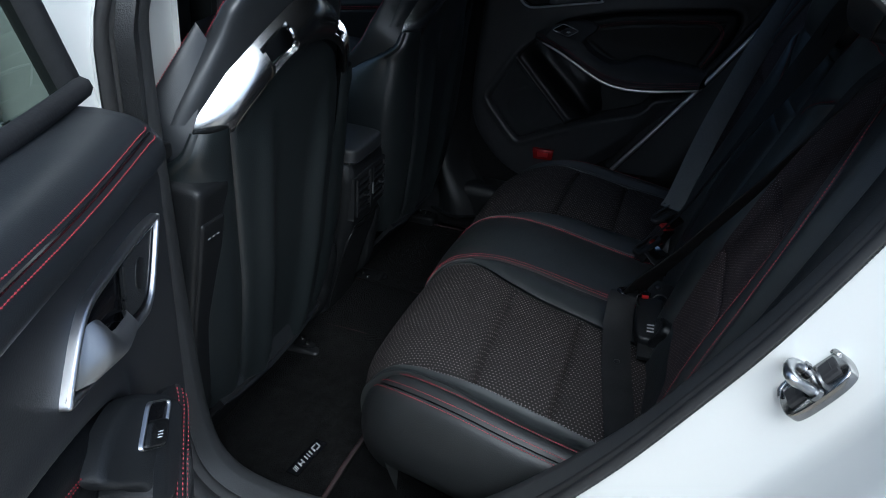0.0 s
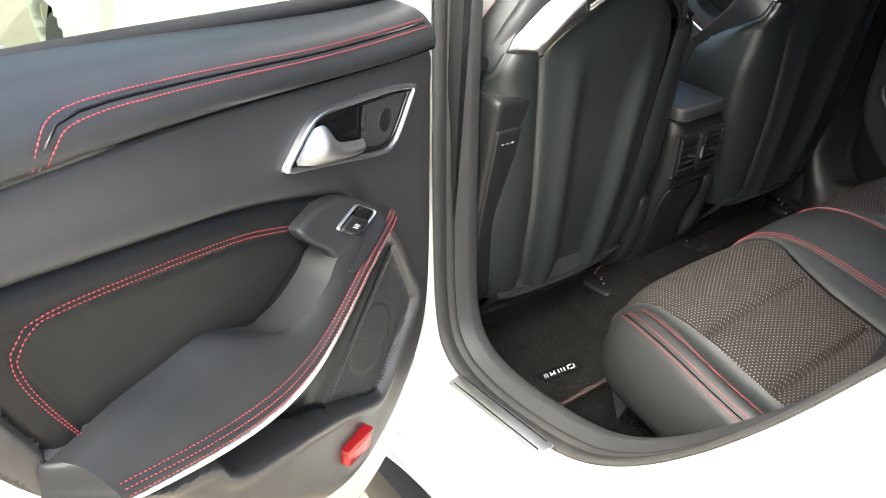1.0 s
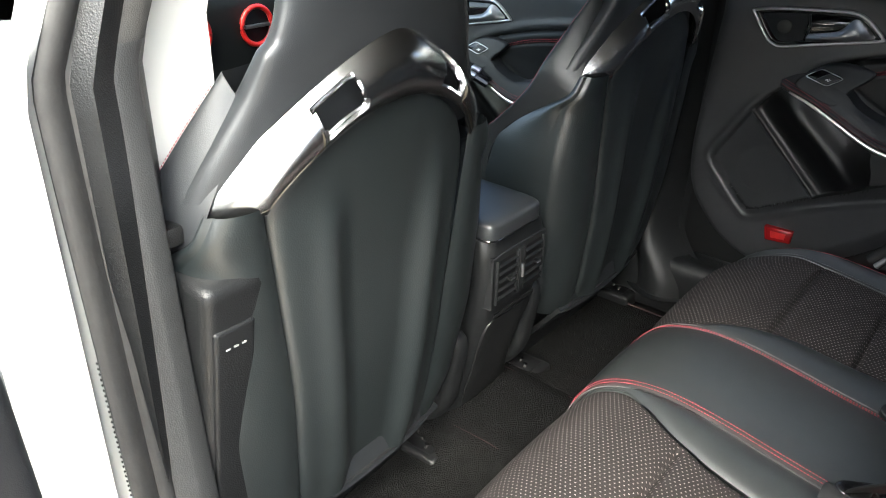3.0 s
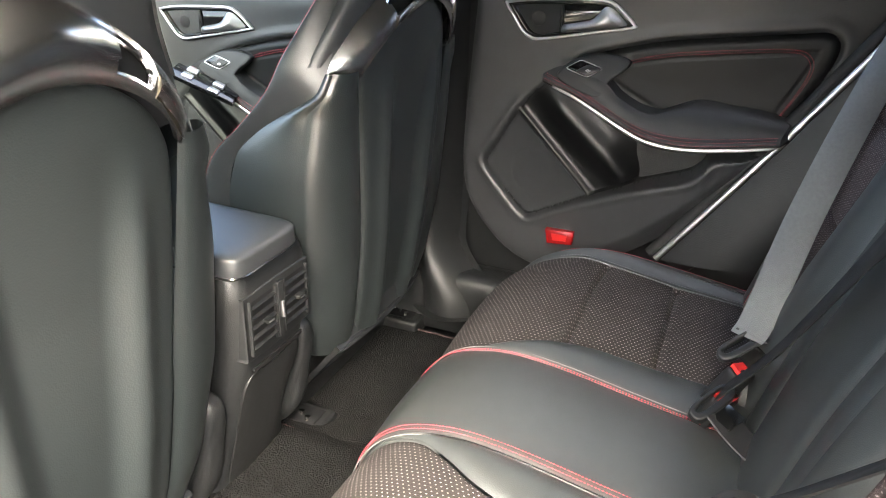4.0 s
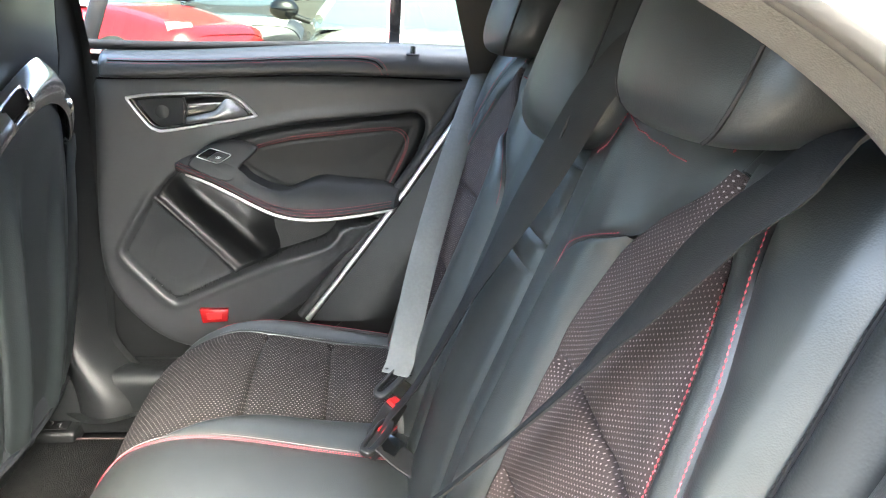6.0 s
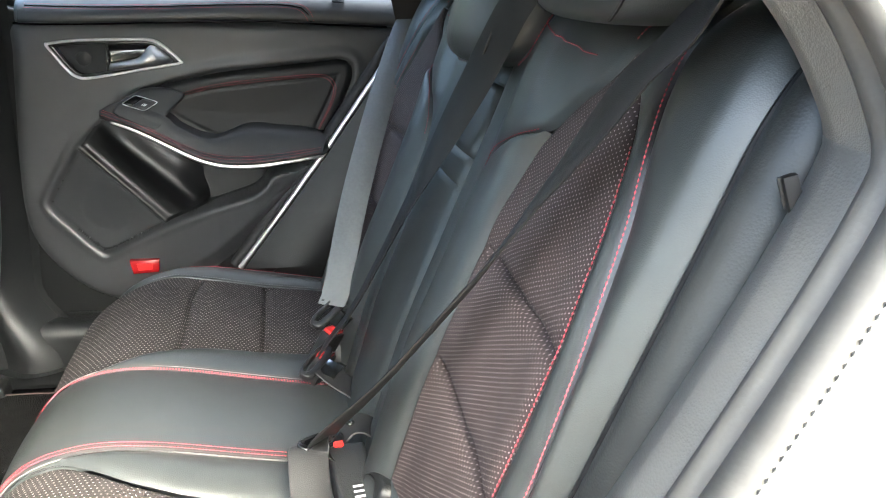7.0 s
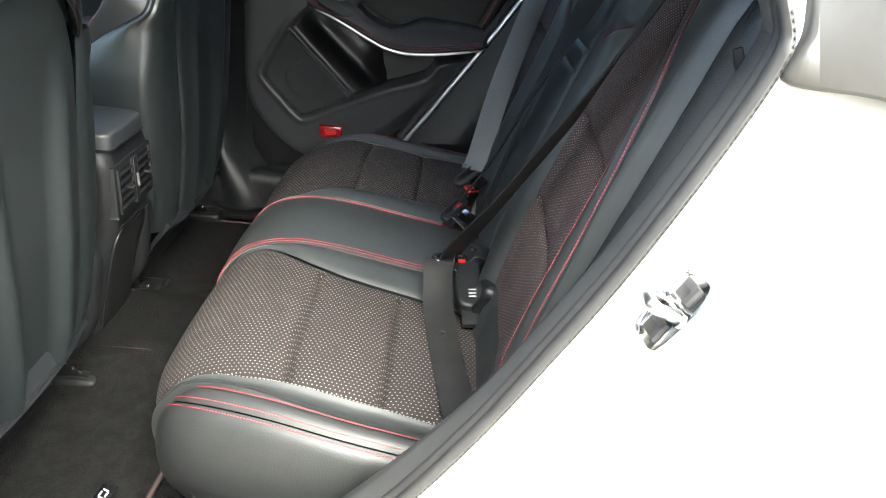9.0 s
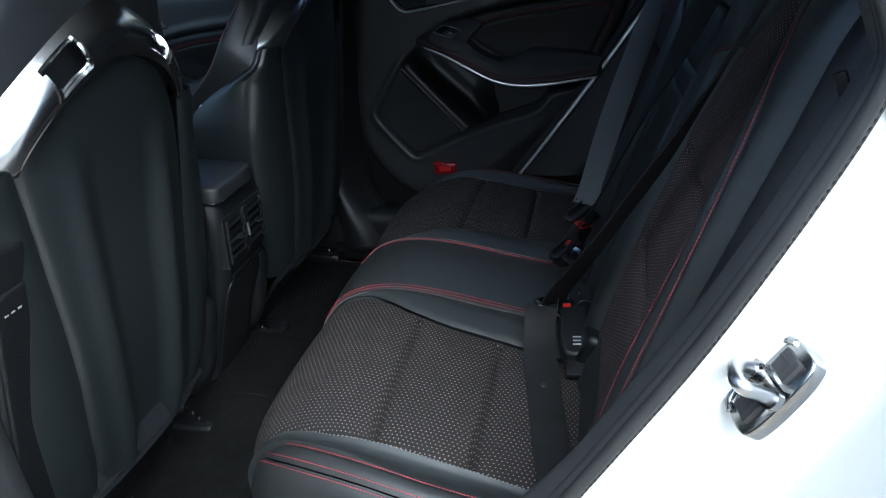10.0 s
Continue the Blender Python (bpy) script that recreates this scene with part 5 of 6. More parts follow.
    # window switch on the armrest's head
    tilt = lambda s, z, h: to3(s, z, 0.026 - 0.45 * (z - 0.845) - 0.06 * (s - 0.24) + h)
    head = loop([(0.178, 0.826), (0.186, 0.842), (0.209, 0.858), (0.235, 0.869), (0.270, 0.870), (0.298, 0.864), (0.305, 0.857), (0.298, 0.846), (0.276, 0.826), (0.268, 0.804), (0.252, 0.797), (0.225, 0.803), (0.194, 0.815)], 6)
    hd = part("switch_pod", slab(head, tilt, -0.013, 0.0035, 0.006, 5), ARM, d, "black switch pod on the armrest")
    c0 = tilt(0.226, 0.8440, 0.0045)
    ax, by = (tilt(0.2045, 0.850, 0.0) - tilt(0.248, 0.8375, 0.0)).normalized(), (tilt(0.2115, 0.8345, 0.0) - tilt(0.241, 0.853, 0.0)).normalized()
    nm = tilt(0.25, 0.84, 1.0) - tilt(0.25, 0.84, 0.0)
    sq = [Vector((math.copysign(abs(math.cos(a)) ** 0.30, math.cos(a)) * 0.0225, math.copysign(abs(math.sin(a)) ** 0.30, math.sin(a)) * 0.0165)) for a in np.linspace(0, 2 * math.pi, 41)[:-1]]
    pt = lambda a, b, h: c0 + ax * a + by * b + nm * h
    part("switch_frame", slab(sq, pt, -0.006, 0.0022, 0.0012, 2, inner=offset2d(sq, 0.0016)), SATIN, hd, "silver switch frame")
    part("window_switch", slab(offset2d(sq, 0.0018), pt, -0.006, 0.0006, 0.001, 2), GLOSS, hd, "black window switch")
    part("rocker", slab([Vector((q.x * 0.56 - 0.008, q.y * 0.80)) for q in sq], pt, -0.004, 0.0052, 0.003, 3), PLASTIC, hd)
    for k in range(3):
        part("symbol_bar", slab([Vector((-0.012 + 0.0026 * k + 0.0010 * x, -0.0034 + 0.0068 * y)) for x, y in ((0, 0), (1, 0), (1, 1), (0, 1))], pt, 0.0050, 0.0055, 0.0001, 1), WHITE_PRINT, hd, "white window symbol")
    # red door reflector
    rf = [Vector(q) for q in ((0.180, 0.519), (0.238, 0.521), (0.236, 0.494), (0.186, 0.490))]
    rr = part("reflector", slab(rf, to3, 0.0, 0.0240, 0.001, 1), DEEP_RED, d, "red plastic door reflector")
    part("reflector_facet", slab([Vector((0.210 + (q.x - 0.210) * 0.55, 0.506 + (q.y - 0.506) * 0.5)) for q in rf], to3, 0.013, 0.0248, 0.0005, 1), RED_PLASTIC, rr, smooth=False)
    # glass, frame, seals
    gl = [Vector((s, z)) for s, z in ((-0.02, 1.03), (0.555 if side > 0 else 0.528, 1.05), (0.555 if side > 0 else 0.528, 1.27), (0.40, 1.335), (0.20, 1.345), (0.06, 1.335))]
    glass = pane = part("window_glass", slab(gl, lambda a, b, h: to3(a, b, -0.095 - 0.25 * (b - 1.03) * 0.9 + h), 0.0, 0.004, 0.0005, 1), GLASS if side < 0 else GLASS_DIM, d, "tinted side window glass", smooth=False)
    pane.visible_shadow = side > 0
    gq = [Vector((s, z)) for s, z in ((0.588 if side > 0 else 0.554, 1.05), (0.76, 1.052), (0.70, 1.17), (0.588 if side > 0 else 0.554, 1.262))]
    pane = part("quarter_glass", slab(gq, lambda a, b, h: to3(a, b, -0.095 - 0.225 * (b - 1.03) + h), 0.0, 0.004, 0.0005, 1), GLASS if side < 0 else GLASS_DIM, d, "small fixed quarter glass", smooth=False)
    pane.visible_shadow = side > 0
    fr = [(-0.03, 1.03), (0.02, 1.20), (0.07, 1.345), (0.20, 1.358), (0.40, 1.348), (0.57, 1.285), (0.72, 1.175), (0.785, 1.05)]
    part("window_frame", tube([to3(p.x, p.y, -0.09 - 0.225 * (p.y - 1.03)) for p in spline([(a, b, 0) for a, b in fr], 8)], 0.016, 10), RUBBER, d, "black window frame")
    part("window_post", box((0.02, 0.024, 0.24), to3(0.572 if side > 0 else 0.540, 1.155, -0.118), 0.004, Euler((0, radians(side * -12.5), 0)).to_matrix().to_4x4()), GLOSS, d)
    part("window_seal", tube([to3(s, 1.035 + 0.018 * smooth(0, 0.6, s), -0.072) for s in np.linspace(-0.02, 0.77, 30)], 0.010, 8), RUBBER, d)
    part("door_seal", tube([to3(p.x, p.y, -0.052) for p in offset2d(skin, 0.012)], 0.009, 7, True), RUBBER, d)
    for s0, z0, w in ((0.494, 1.056, 0.009), (0.480, 1.051, 0.010), (0.500, 1.051, 0.022), (0.500, 1.0455, 0.024), (0.484, 1.0455, 0.012), (0.494, 1.0395, 0.026)):
        bar = slab([Vector(q) for q in ((s0 - w / 2, z0 - 0.0014), (s0 + w / 2, z0 - 0.0014), (s0 + w / 2, z0 + 0.0014), (s0 - w / 2, z0 + 0.0014))], lambda a, b, h: to3(a, b, -0.095 - 0.225 * (b - 1.03) + h), 0.0042, 0.0047, 0.0001, 1)
        part("etched_mark", bar, GREY_PRINT, glass, smooth=False)
    return d


GRILLE = material("speaker_mesh", (0.012, 0.013, 0.015), rough=0.6, var=0.1, bump=1.0, bump_scale=900)
TRIM_SOFT = material("soft_door_trim", (0.0245, 0.0250, 0.0270), rough=0.46, spec=0.5, var=0.12, scale=16, bump=0.12, bump_scale=850)
# black plastic, deepened to carry the shade inside the pocket
POCKET = material("shaded_pocket_plastic", (0.0035, 0.0036, 0.004), rough=0.36, spec=0.3, var=0.12, scale=20, bump=0.15, bump_scale=800)
far_door = rear_door("rear_door", "closed far rear door, black trim with silver handle and red stitching", pose(0.640, 0.83, 0.95), 1)
rear_door("rear_door", "wide-open near rear door, white outside, black leather trim inside", pose(-0.811, 0.720, 0.936, -1.58, -0.2, -65.9) @ Matrix.Diagonal((0.95, 0.943, 0.963, 1.0)), -1)
front_door_inner = copy_thing(far_door, pose(0.662, 1.66, 0.875, 0, 0, 2))
tagged(front_door_inner, "closed far front door, black trim with silver handle and red stitching", "car door")
pod = part("switch_panel", box((0.045, 0.16, 0.012), (-0.068, -0.215, -0.150), 0.004, Euler((radians(22), radians(-20), 0)).to_matrix().to_4x4()), GLOSS, front_door_inner, "black panel with four window switches")
for k in range(4):
    part("window_switch", box((0.016, 0.026, 0.010), (-0.070 + (0.011 if k % 2 else -0.011), -0.180 - 0.065 * (k // 2), -0.130 - 0.026 * (k // 2) + (0.004 if k % 2 else -0.004)), 0.003, Euler((radians(22), radians(-20), 0)).to_matrix().to_4x4()), SATIN, pod)


# beige-grey is the shade on the window-frame corner, put into its colour
CORNER = material('shaded_corner_panel', (0.042, 0.040, 0.036), rough=0.5, var=0.15, scale=30)

# ---- body shell round the open doorway ----
OPENING = [(0.080, 1.060), (0.083, 1.005), (0.149, 0.855), (0.212, 0.740), (0.272, 0.640), (0.340, 0.548), (0.428, 0.467), (0.532, 0.410), (0.660, 0.383), (0.760, 0.383), (0.815, 0.408), (0.838, 0.470), (0.852, 0.60), (0.864, 0.80), (0.872, 1.00), (0.862, 1.16), (0.820, 1.265), (0.720, 1.300), (0.550, 1.285), (0.350, 1.235), (0.205, 1.180), (0.120, 1.125)]
LOOP = [Vector((p.x, p.y)) for p in spline([(a, b, 0) for a, b in OPENING], 10, True)]


def lean(z):
    """How far the body side leans in above the belt line."""
    return 0.42 * max(z - 1.03, 0.0)


def ring_sheet(rows, side=-1, keep=None):
    """A sheet round the doorway: rows of (offset outwards, distance from the car's middle)."""
    bm = bmesh.new()
    rings = []
    for off, x, *back in rows:
        pts = [a.lerp(b, smooth(0.30, 0.56, c.x)) for a, b, c in zip(offset2d(LOOP, -off - 1e-6), offset2d(LOOP, -off - 0.026), LOOP)]
        if back:
            pts = [Vector((p.x - back[0] * smooth(0.45, 0.25, p.x) * smooth(0.45, 0.70, p.y) * smooth(1.16, 1.02, p.y), p.y)) for p in pts]
        rings.append([bm.verts.new((side * (x - lean(p.y) * (1 if x > 0.6 else 0.8)), min(p.x, 0.930), p.y)) for p in pts])
    k = len(LOOP)
    for a, b in zip(rings, rings[1:]):
        for i in range(k):
            if keep is None or keep(LOOP[i].x, LOOP[i].y):
                bm.faces.new((a[i], a[(i + 1) % k], b[(i + 1) % k], b[i]))
    bmesh.ops.delete(bm, geom=[v for v in bm.verts if not v.link_faces], context="VERTS")
    return bm


car = thing("white_car", "white saloon car body round the open rear doorway", "car")
part("door_jamb", ring_sheet([(0.004, 0.664), (0.003, 0.686), (-0.006, 0.6905), (0.004, 0.693), (0.040, 0.697), (0.078, 0.706), (0.086, 0.712), (0.092, 0.726), (0.100, 0.770), (0.106, 0.790), (0.114, 0.800), (0.128, 0.806)]), WHITE, car, "white painted door jamb")
seal = part("door_seal", ring_sheet([(-0.004, 0.648), (-0.0085, 0.650), (-0.0105, 0.655), (-0.0100, 0.661), (-0.0075, 0.664), (-0.0065, 0.666), (-0.0085, 0.669), (-0.0130, 0.675), (-0.0150, 0.683), (-0.0140, 0.690), (-0.0105, 0.6935), (-0.0070, 0.693), (-0.0060, 0.689)]), SEAL, car, "black rubber door seal")
_pts = [a.lerp(b, smooth(0.30, 0.56, c.x)) for a, b, c in zip(offset2d(LOOP, 0.0085), offset2d(LOOP, 0.0085 - 0.026), LOOP)]
_cv = curve_fn([(-(0.6945 - lean(p.y)), min(p.x, 0.93), p.y) for p in _pts[:130]])
part("seal_edge", stitches([_cv(t) for t in np.linspace(0, 1, 160)], 0.006, 0.0042, 0.0010), RUBBER, seal, "toothed edge of the rubber seal")
TRIM_ROWS = [(-0.003, 0.653), (-0.0065, 0.651), (-0.0075, 0.647), (-0.0150, 0.628, 0.006), (-0.0155, 0.623, 0.008), (-0.0130, 0.612, 0.010), (-0.0105, 0.6045, 0.012), (-0.0080, 0.6015, 0.013), (0.002, 0.6000, 0.015), (0.06, 0.598, 0.016), (0.14, 0.596, 0.02)]
part("inner_trim", ring_sheet(TRIM_ROWS, keep=lambda y, z: z < 1.036), TRIM_GREY, car, "black plastic doorway trim")
part("upper_trim", ring_sheet(TRIM_ROWS, keep=lambda y, z: z >= 1.036), LINER, car, "pale grey upper doorway trim")


def quarter_at(u, v):
    """The rear quarter panel behind and below the doorway."""
    i = u * 125
    pts = OUT
    a = pts[int(i) % len(pts)].lerp(pts[(int(i) + 1) % len(pts)], i - int(i))
    c = Vector((0.45, 0.75))
    dirv = (a - c).normalized()
    p = a + dirv * (1.5 * v ** 1.6)
    z = max(p.y, 0.20)
    x = 0.806 + 0.075 * (1 - math.exp(-v * 6)) - lean(z)
    if p.y < 0.30:
        x -= 0.25 * (0.30 - max(p.y, 0.12))
    return Vector((-x, min(p.x, 0.930), max(p.y, 0.19)))


OUT = [a.lerp(b, smooth(0.30, 0.56, c.x)) for a, b, c in zip(offset2d(LOOP, -0.128), offset2d(LOOP, -0.154), LOOP)]
part("rear_quarter_panel", grid(quarter_at, 110, 24), WHITE, car, "white rear quarter panel")
part("roof_rail", grid(lambda u, v: Vector((-(0.806 - lean(OUT[int(130 + 88 * u) % len(OUT)].y)) + 0.30 * v, min(OUT[int(130 + 88 * u) % len(OUT)].x, 0.93), OUT[int(130 + 88 * u) % len(OUT)].y + 0.04 * math.sin(v * math.pi / 2))), 60, 8, skirt=0.01), WHITE, car, "white roof edge")
part("side_skirt", box((0.09, 2.6, 0.11), (-0.802, 0.75, 0.160), 0.03), PLASTIC, car, "black plastic side skirt")
part("rocker", grid(lambda u, v: Vector((-(0.806 + 0.03 * math.sin(math.pi * v) - 0.04 * v), -0.6 + 2.6 * u, 0.285 - 0.09 * v)), 30, 8), WHITE, car, "white rocker panel")
# door striker on the jamb
def striker():
    s = thing("door_striker", "bright steel door striker bolted to the white jamb", "door striker")
    along_jamb, out = Vector((0.05, -0.52, 0.85)).normalized(), Vector((-0.25, 0.82, 0.50))
    out = (out - along_jamb * out.dot(along_jamb)).normalized()
    across = along_jamb.cross(out)
    m = (Matrix((along_jamb, across, out)).transposed() * 0.80).to_4x4()
    m.translation = Vector((-0.712, 0.127, 0.826))
    pt = lambda a, b, h: m @ Vector((a, b, h))
    foot = [Vector(p[:2]) for p in spline([(-0.036, -0.024, 0), (0.0, -0.030, 0), (0.036, -0.024, 0), (0.045, -0.010, 0), (0.044, 0.014, 0), (0.030, 0.022, 0), (0.0, 0.024, 0), (-0.030, 0.022, 0), (-0.044, 0.014, 0), (-0.045, -0.010, 0)], 6, True)]
    base = part("striker_plate", slab(foot, pt, -0.012, 0.002, 0.0025), STEEL, s, "bright steel base plate")
    rim = [pt(a, b, 0.0030) for a, b in ((-0.042, -0.012), (-0.034, -0.0235), (0.0, -0.0285), (0.034, -0.0235), (0.042, -0.012))]
    part("rim", tube(spline(rim, 6), 0.0026, 8), STEEL, base)
    for a0 in (-0.024, 0.024):
        pad = part("rubber_pad", box((0.022, 0.026, 0.008), (0, 0, 0), 0.002, m @ Matrix.Translation((a0, -0.001, 0.0012))), PAD, s, "black rubber pad")
        part("pad_step", box((0.021, 0.007, 0.003), (0, 0, 0), 0.001, m @ Matrix.Translation((a0, 0.008, 0.0055))), PAD, pad)
        part("pad_rib", box((0.002, 0.024, 0.002), (0, 0, 0), 0.0005, m @ Matrix.Translation((a0 + 0.003, -0.001, 0.0052))), PAD, pad)
    part("middle_plate", box((0.016, 0.040, 0.006), (0, 0, 0), 0.002, m @ Matrix.Translation((0, 0, 0.003))), STEEL, s)
    bow = [pt(0, b, h) for b, h in ((-0.021, 0.002), (-0.021, 0.014), (-0.017, 0.026), (-0.006, 0.036), (0.008, 0.043), (0.018, 0.045), (0.022, 0.039), (0.019, 0.026), (0.018, 0.014), (0.018, 0.002))]
    part("striker_bow", tube(spline(bow, 7), 0.0052, 12), SATIN, s, "rounded steel latch bow")
    for b0 in (-0.021, 0.018):
        part("collar", tube([pt(0, b0, 0.005), pt(0, b0, 0.011)], 0.0078, 12), STEEL, s)


PAD = material("striker_pad", (0.020, 0.019, 0.020), rough=0.6, var=0.3, scale=120)
striker()
plate = thing("sill_plate", "brushed aluminium sill plate on the white sill", "sill plate")
part("plate", box((0.030, 0.225, 0.006), (-0.716, 0.660, 0.392), 0.003, Euler((radians(-6), radians(-14), 0)).to_matrix().to_4x4()), SATIN, plate)
for _k in (-0.009, 0.009):
    part("groove", box((0.002, 0.205, 0.002), (-0.716 + _k, 0.660, 0.3955 + _k * 0.25), 0.0005, Euler((radians(-6), radians(-14), 0)).to_matrix().to_4x4()), GLOSS, plate)

corner = thing("corner_panel", "corner panel, its shade painted as grey, with rubber lip behind the doorway", "corner panel")
_out = [Vector(p[:2]) for p in spline([(0.086, 1.010, 0), (0.078, 1.045, 0), (0.082, 1.085, 0), (0.100, 1.125, 0), (0.05, 1.165, 0), (-0.02, 1.15, 0), (-0.070, 1.090, 0), (-0.078, 1.020, 0), (-0.060, 1.004, 0), (-0.01, 1.008, 0), (0.04, 1.010, 0)], 6, True)]
_side = lambda a, b, h: Vector((-(0.692 + 0.62 * max(0.088 - a, 0.0) - lean(b)) - h, a, b))
_panel = part("panel", slab(_out, _side, -0.02, 0.006, 0.004, 3), CORNER, corner)
for _row in (((0.064, 1.140), (0.036, 1.085), (0.016, 1.040), (0.010, 1.012)), ((0.036, 1.150), (0.008, 1.095), (-0.010, 1.050), (-0.014, 1.014)), ((-0.006, 1.140), (-0.030, 1.095), (-0.045, 1.055), (-0.070, 1.040))):
    part("rib", tube(spline([_side(a, b, 0.004) for a, b in _row], 8), 0.006, 8), CORNER, _panel)
part("rubber_lip", tube(spline([_side(a, b, 0.006) for a, b in ((0.020, 1.158), (-0.010, 1.105), (-0.030, 1.068), (-0.052, 1.052), (-0.074, 1.056))], 6), 0.005, 8), RUBBER, corner)

# clip on the rear trim
clip = thing("trim_clip", "black plastic hook clip on the doorway trim", "trim clip")
_cm = Matrix.Translation((-0.6085, 0.0865, 1.002)) @ Euler((radians(-22), 0, radians(-20))).to_matrix().to_4x4()
part("slot", box((0.007, 0.008, 0.028), (0, 0, 0), 0.002, _cm), VOID, clip, "dark slot in the trim")
part("hook", box((0.0025, 0.007, 0.018), (0, 0, 0), 0.0012, _cm @ Matrix.Translation((0.0040, 0.002, 0.004))), PLASTIC_GREY, clip)
part("lip", box((0.008, 0.008, 0.0025), (0, 0, 0), 0.0008, _cm @ Matrix.Translation((0.001, 0.002, -0.0155))), TRIM_GREY, clip)

# ---- pillar between the near doors ----
pillar = thing("pillar_trim", "dark pillar trim between the near doors", "pillar trim")
part("pillar_cover", grid(lambda u, v: Vector((-0.655 + 0.085 * math.sin(u * math.pi / 2) + lean(0.36 + 0.95 * v) * 0.9, 0.868 + 0.075 * u + 0.05 * smooth(0.25, 0.0, v) * u, 0.36 + 0.95 * v)), 12, 30, skirt=0.02), PLASTIC_GREY, pillar)
part("belt_webbing", ribbon([((-0.585, 0.955, 1.20), (0.3, 1, 0)), ((-0.60, 0.945, 0.90), (0.3, 1, 0)), ((-0.605, 0.94, 0.60), (0.3, 1, 0)), ((-0.60, 0.96, 0.36), (0.3, 1, 0))], 0.047), WEB, pillar, "front seat belt webbing")
part("belt_guide", box((0.02, 0.05, 0.022), (-0.590, 0.915, 0.862), 0.006), PLASTIC, pillar)
part("white_edge", grid(lambda u, v: Vector((-0.700 - 0.09 * u + lean(0.40 + 0.68 * v), 0.888 + 0.040 * u, 0.40 + 0.68 * v)), 6, 20, skirt=0.008), WHITE, pillar, "white painted pillar edge")


# ---- floor, mats ----
def hump(x):
    return 0.075 * math.exp(-(x / 0.15) ** 4)


fl = part("floor", grid(lambda u, v: Vector((-0.575 + 1.15 * u, 0.10 + 1.9 * v, 0.243 + hump(-0.575 + 1.15 * u) + 0.004 * noise.noise(Vector((u * 18, v * 30, 0))))), 90, 110, skirt=0.05), CARPET)
tagged(fl, "worn black carpet over the centre tunnel", "carpet", kind="structure")


def floor_mat(label, mirror):
    m = thing("floor_mat", label, "floor mat", group="rear floor mats")
    s = -1 if mirror else 1
    out = [Vector((s * p.x, p.y)) for p in spline([(-0.545, 0.715, 0), (-0.40, 0.712, 0), (-0.20, 0.705, 0), (-0.120, 0.708, 0), (-0.100, 0.73, 0), (-0.095, 0.82, 0), (-0.095, 0.90, 0), (-0.101, 0.955, 0), (-0.120, 0.978, 0), (-0.150, 0.974, 0), (-0.172, 0.980, 0), (-0.183, 1.01, 0), (-0.20, 1.05, 0), (-0.30, 1.06, 0), (-0.50, 1.06, 0), (-0.552, 1.03, 0), (-0.555, 0.76, 0)], 6, True)]
    fall = lambda a: hump(a) * 0.7
    part("mat_carpet", slab(out, lambda a, b, h: Vector((a, b, 0.246 + h + fall(a))), 0.0, 0.012, 0.003), MAT_PILE, m)
    part("binding", tube([Vector((q.x, q.y, 0.257 + fall(q.x))) for q in offset2d(out, 0.003)], 0.0034, 6, True), BINDING, m, "dusky red edge binding")
    part("red_stitching", stitches([Vector((q.x, q.y, 0.2605 + fall(q.x))) for q in offset2d(out, 0.006)], r=0.0006), DULL_RED, m, "dull red thread stitching")
    return m


DULL_RED = material("dull_red_thread", (0.08, 0.025, 0.028), rough=0.8, var=0.2, scale=200)
BINDING = material("binding_cloth", (0.030, 0.019, 0.019), rough=0.9, var=0.3, scale=200)
mat_l = floor_mat("black velour floor mat with stitched edge and a white logo tab", False)
floor_mat("black velour floor mat with stitched edge", True)
# logo tab: plain slanted bars
tab = part("logo_tab", box((0.094, 0.024, 0.003), (-0.437, 0.783, 0.2595), 0.001, Euler((0, 0, radians(-6))).to_matrix().to_4x4()), GLOSS, mat_l, "black woven tab with pale bars")
for k, (x, w) in enumerate(((-0.038, 0.0014), (-0.0345, 0.0014), (-0.031, 0.0014), (-0.023, 0.003), (-0.014, 0.003), (-0.004, 0.003), (0.003, 0.002), (0.010, 0.003), (0.019, 0.003), (0.034, 0.003))):
    turn = Euler((0, 0, radians(-6))).to_matrix().to_4x4()
    p = turn @ Vector((x, 0, 0))
    part("logo_bar", box((w, 0.0100, 0.0010), (-0.437 + p.x, 0.783 + p.y, 0.2615), 0.0003, turn @ Matrix.Shear("XZ", 4, (0.0, 0.0)) @ Matrix(((1, 0.35, 0, 0), (0, 1, 0, 0), (0, 0, 1, 0), (0, 0, 0, 1)))), PALE_PRINT, tab)
for x, y in ((-0.0185, -0.001), (0.0265, 0.005), (0.0265, -0.005)):
    p = Euler((0, 0, radians(-6))).to_matrix() @ Vector((x, y, 0))
    part("logo_bar", box((0.010, 0.0024, 0.0014), (-0.437 + p.x, 0.783 + p.y, 0.2615), 0.0003, Euler((0, 0, radians(-6))).to_matrix().to_4x4()), PALE_PRINT, tab)

# ---- far side of the cabin ----
far = thing("far_pillar_trim", "dark pillar and sill trim beside the far door", "pillar trim")
part("pillar_cover", grid(lambda u, v: Vector((0.66 - 0.07 * math.sin(math.pi * min(u * 1.2, 1)) - lean(0.30 + 1.03 * v) * 0.9 - 0.03 * smooth(0.25, 0.0, v), 0.845 + 0.13 * u - 0.10 * smooth(0.16, 0.0, v) * (1 - u), 0.30 + 1.03 * v)), 16, 40, skirt=0.02), PLASTIC_GREY, far)
part("sill_trim", box((0.10, 1.5, 0.15), (0.635, 0.62, 0.315), 0.035, seg=4), PLASTIC_GREY, far, "grey plastic sill trim")
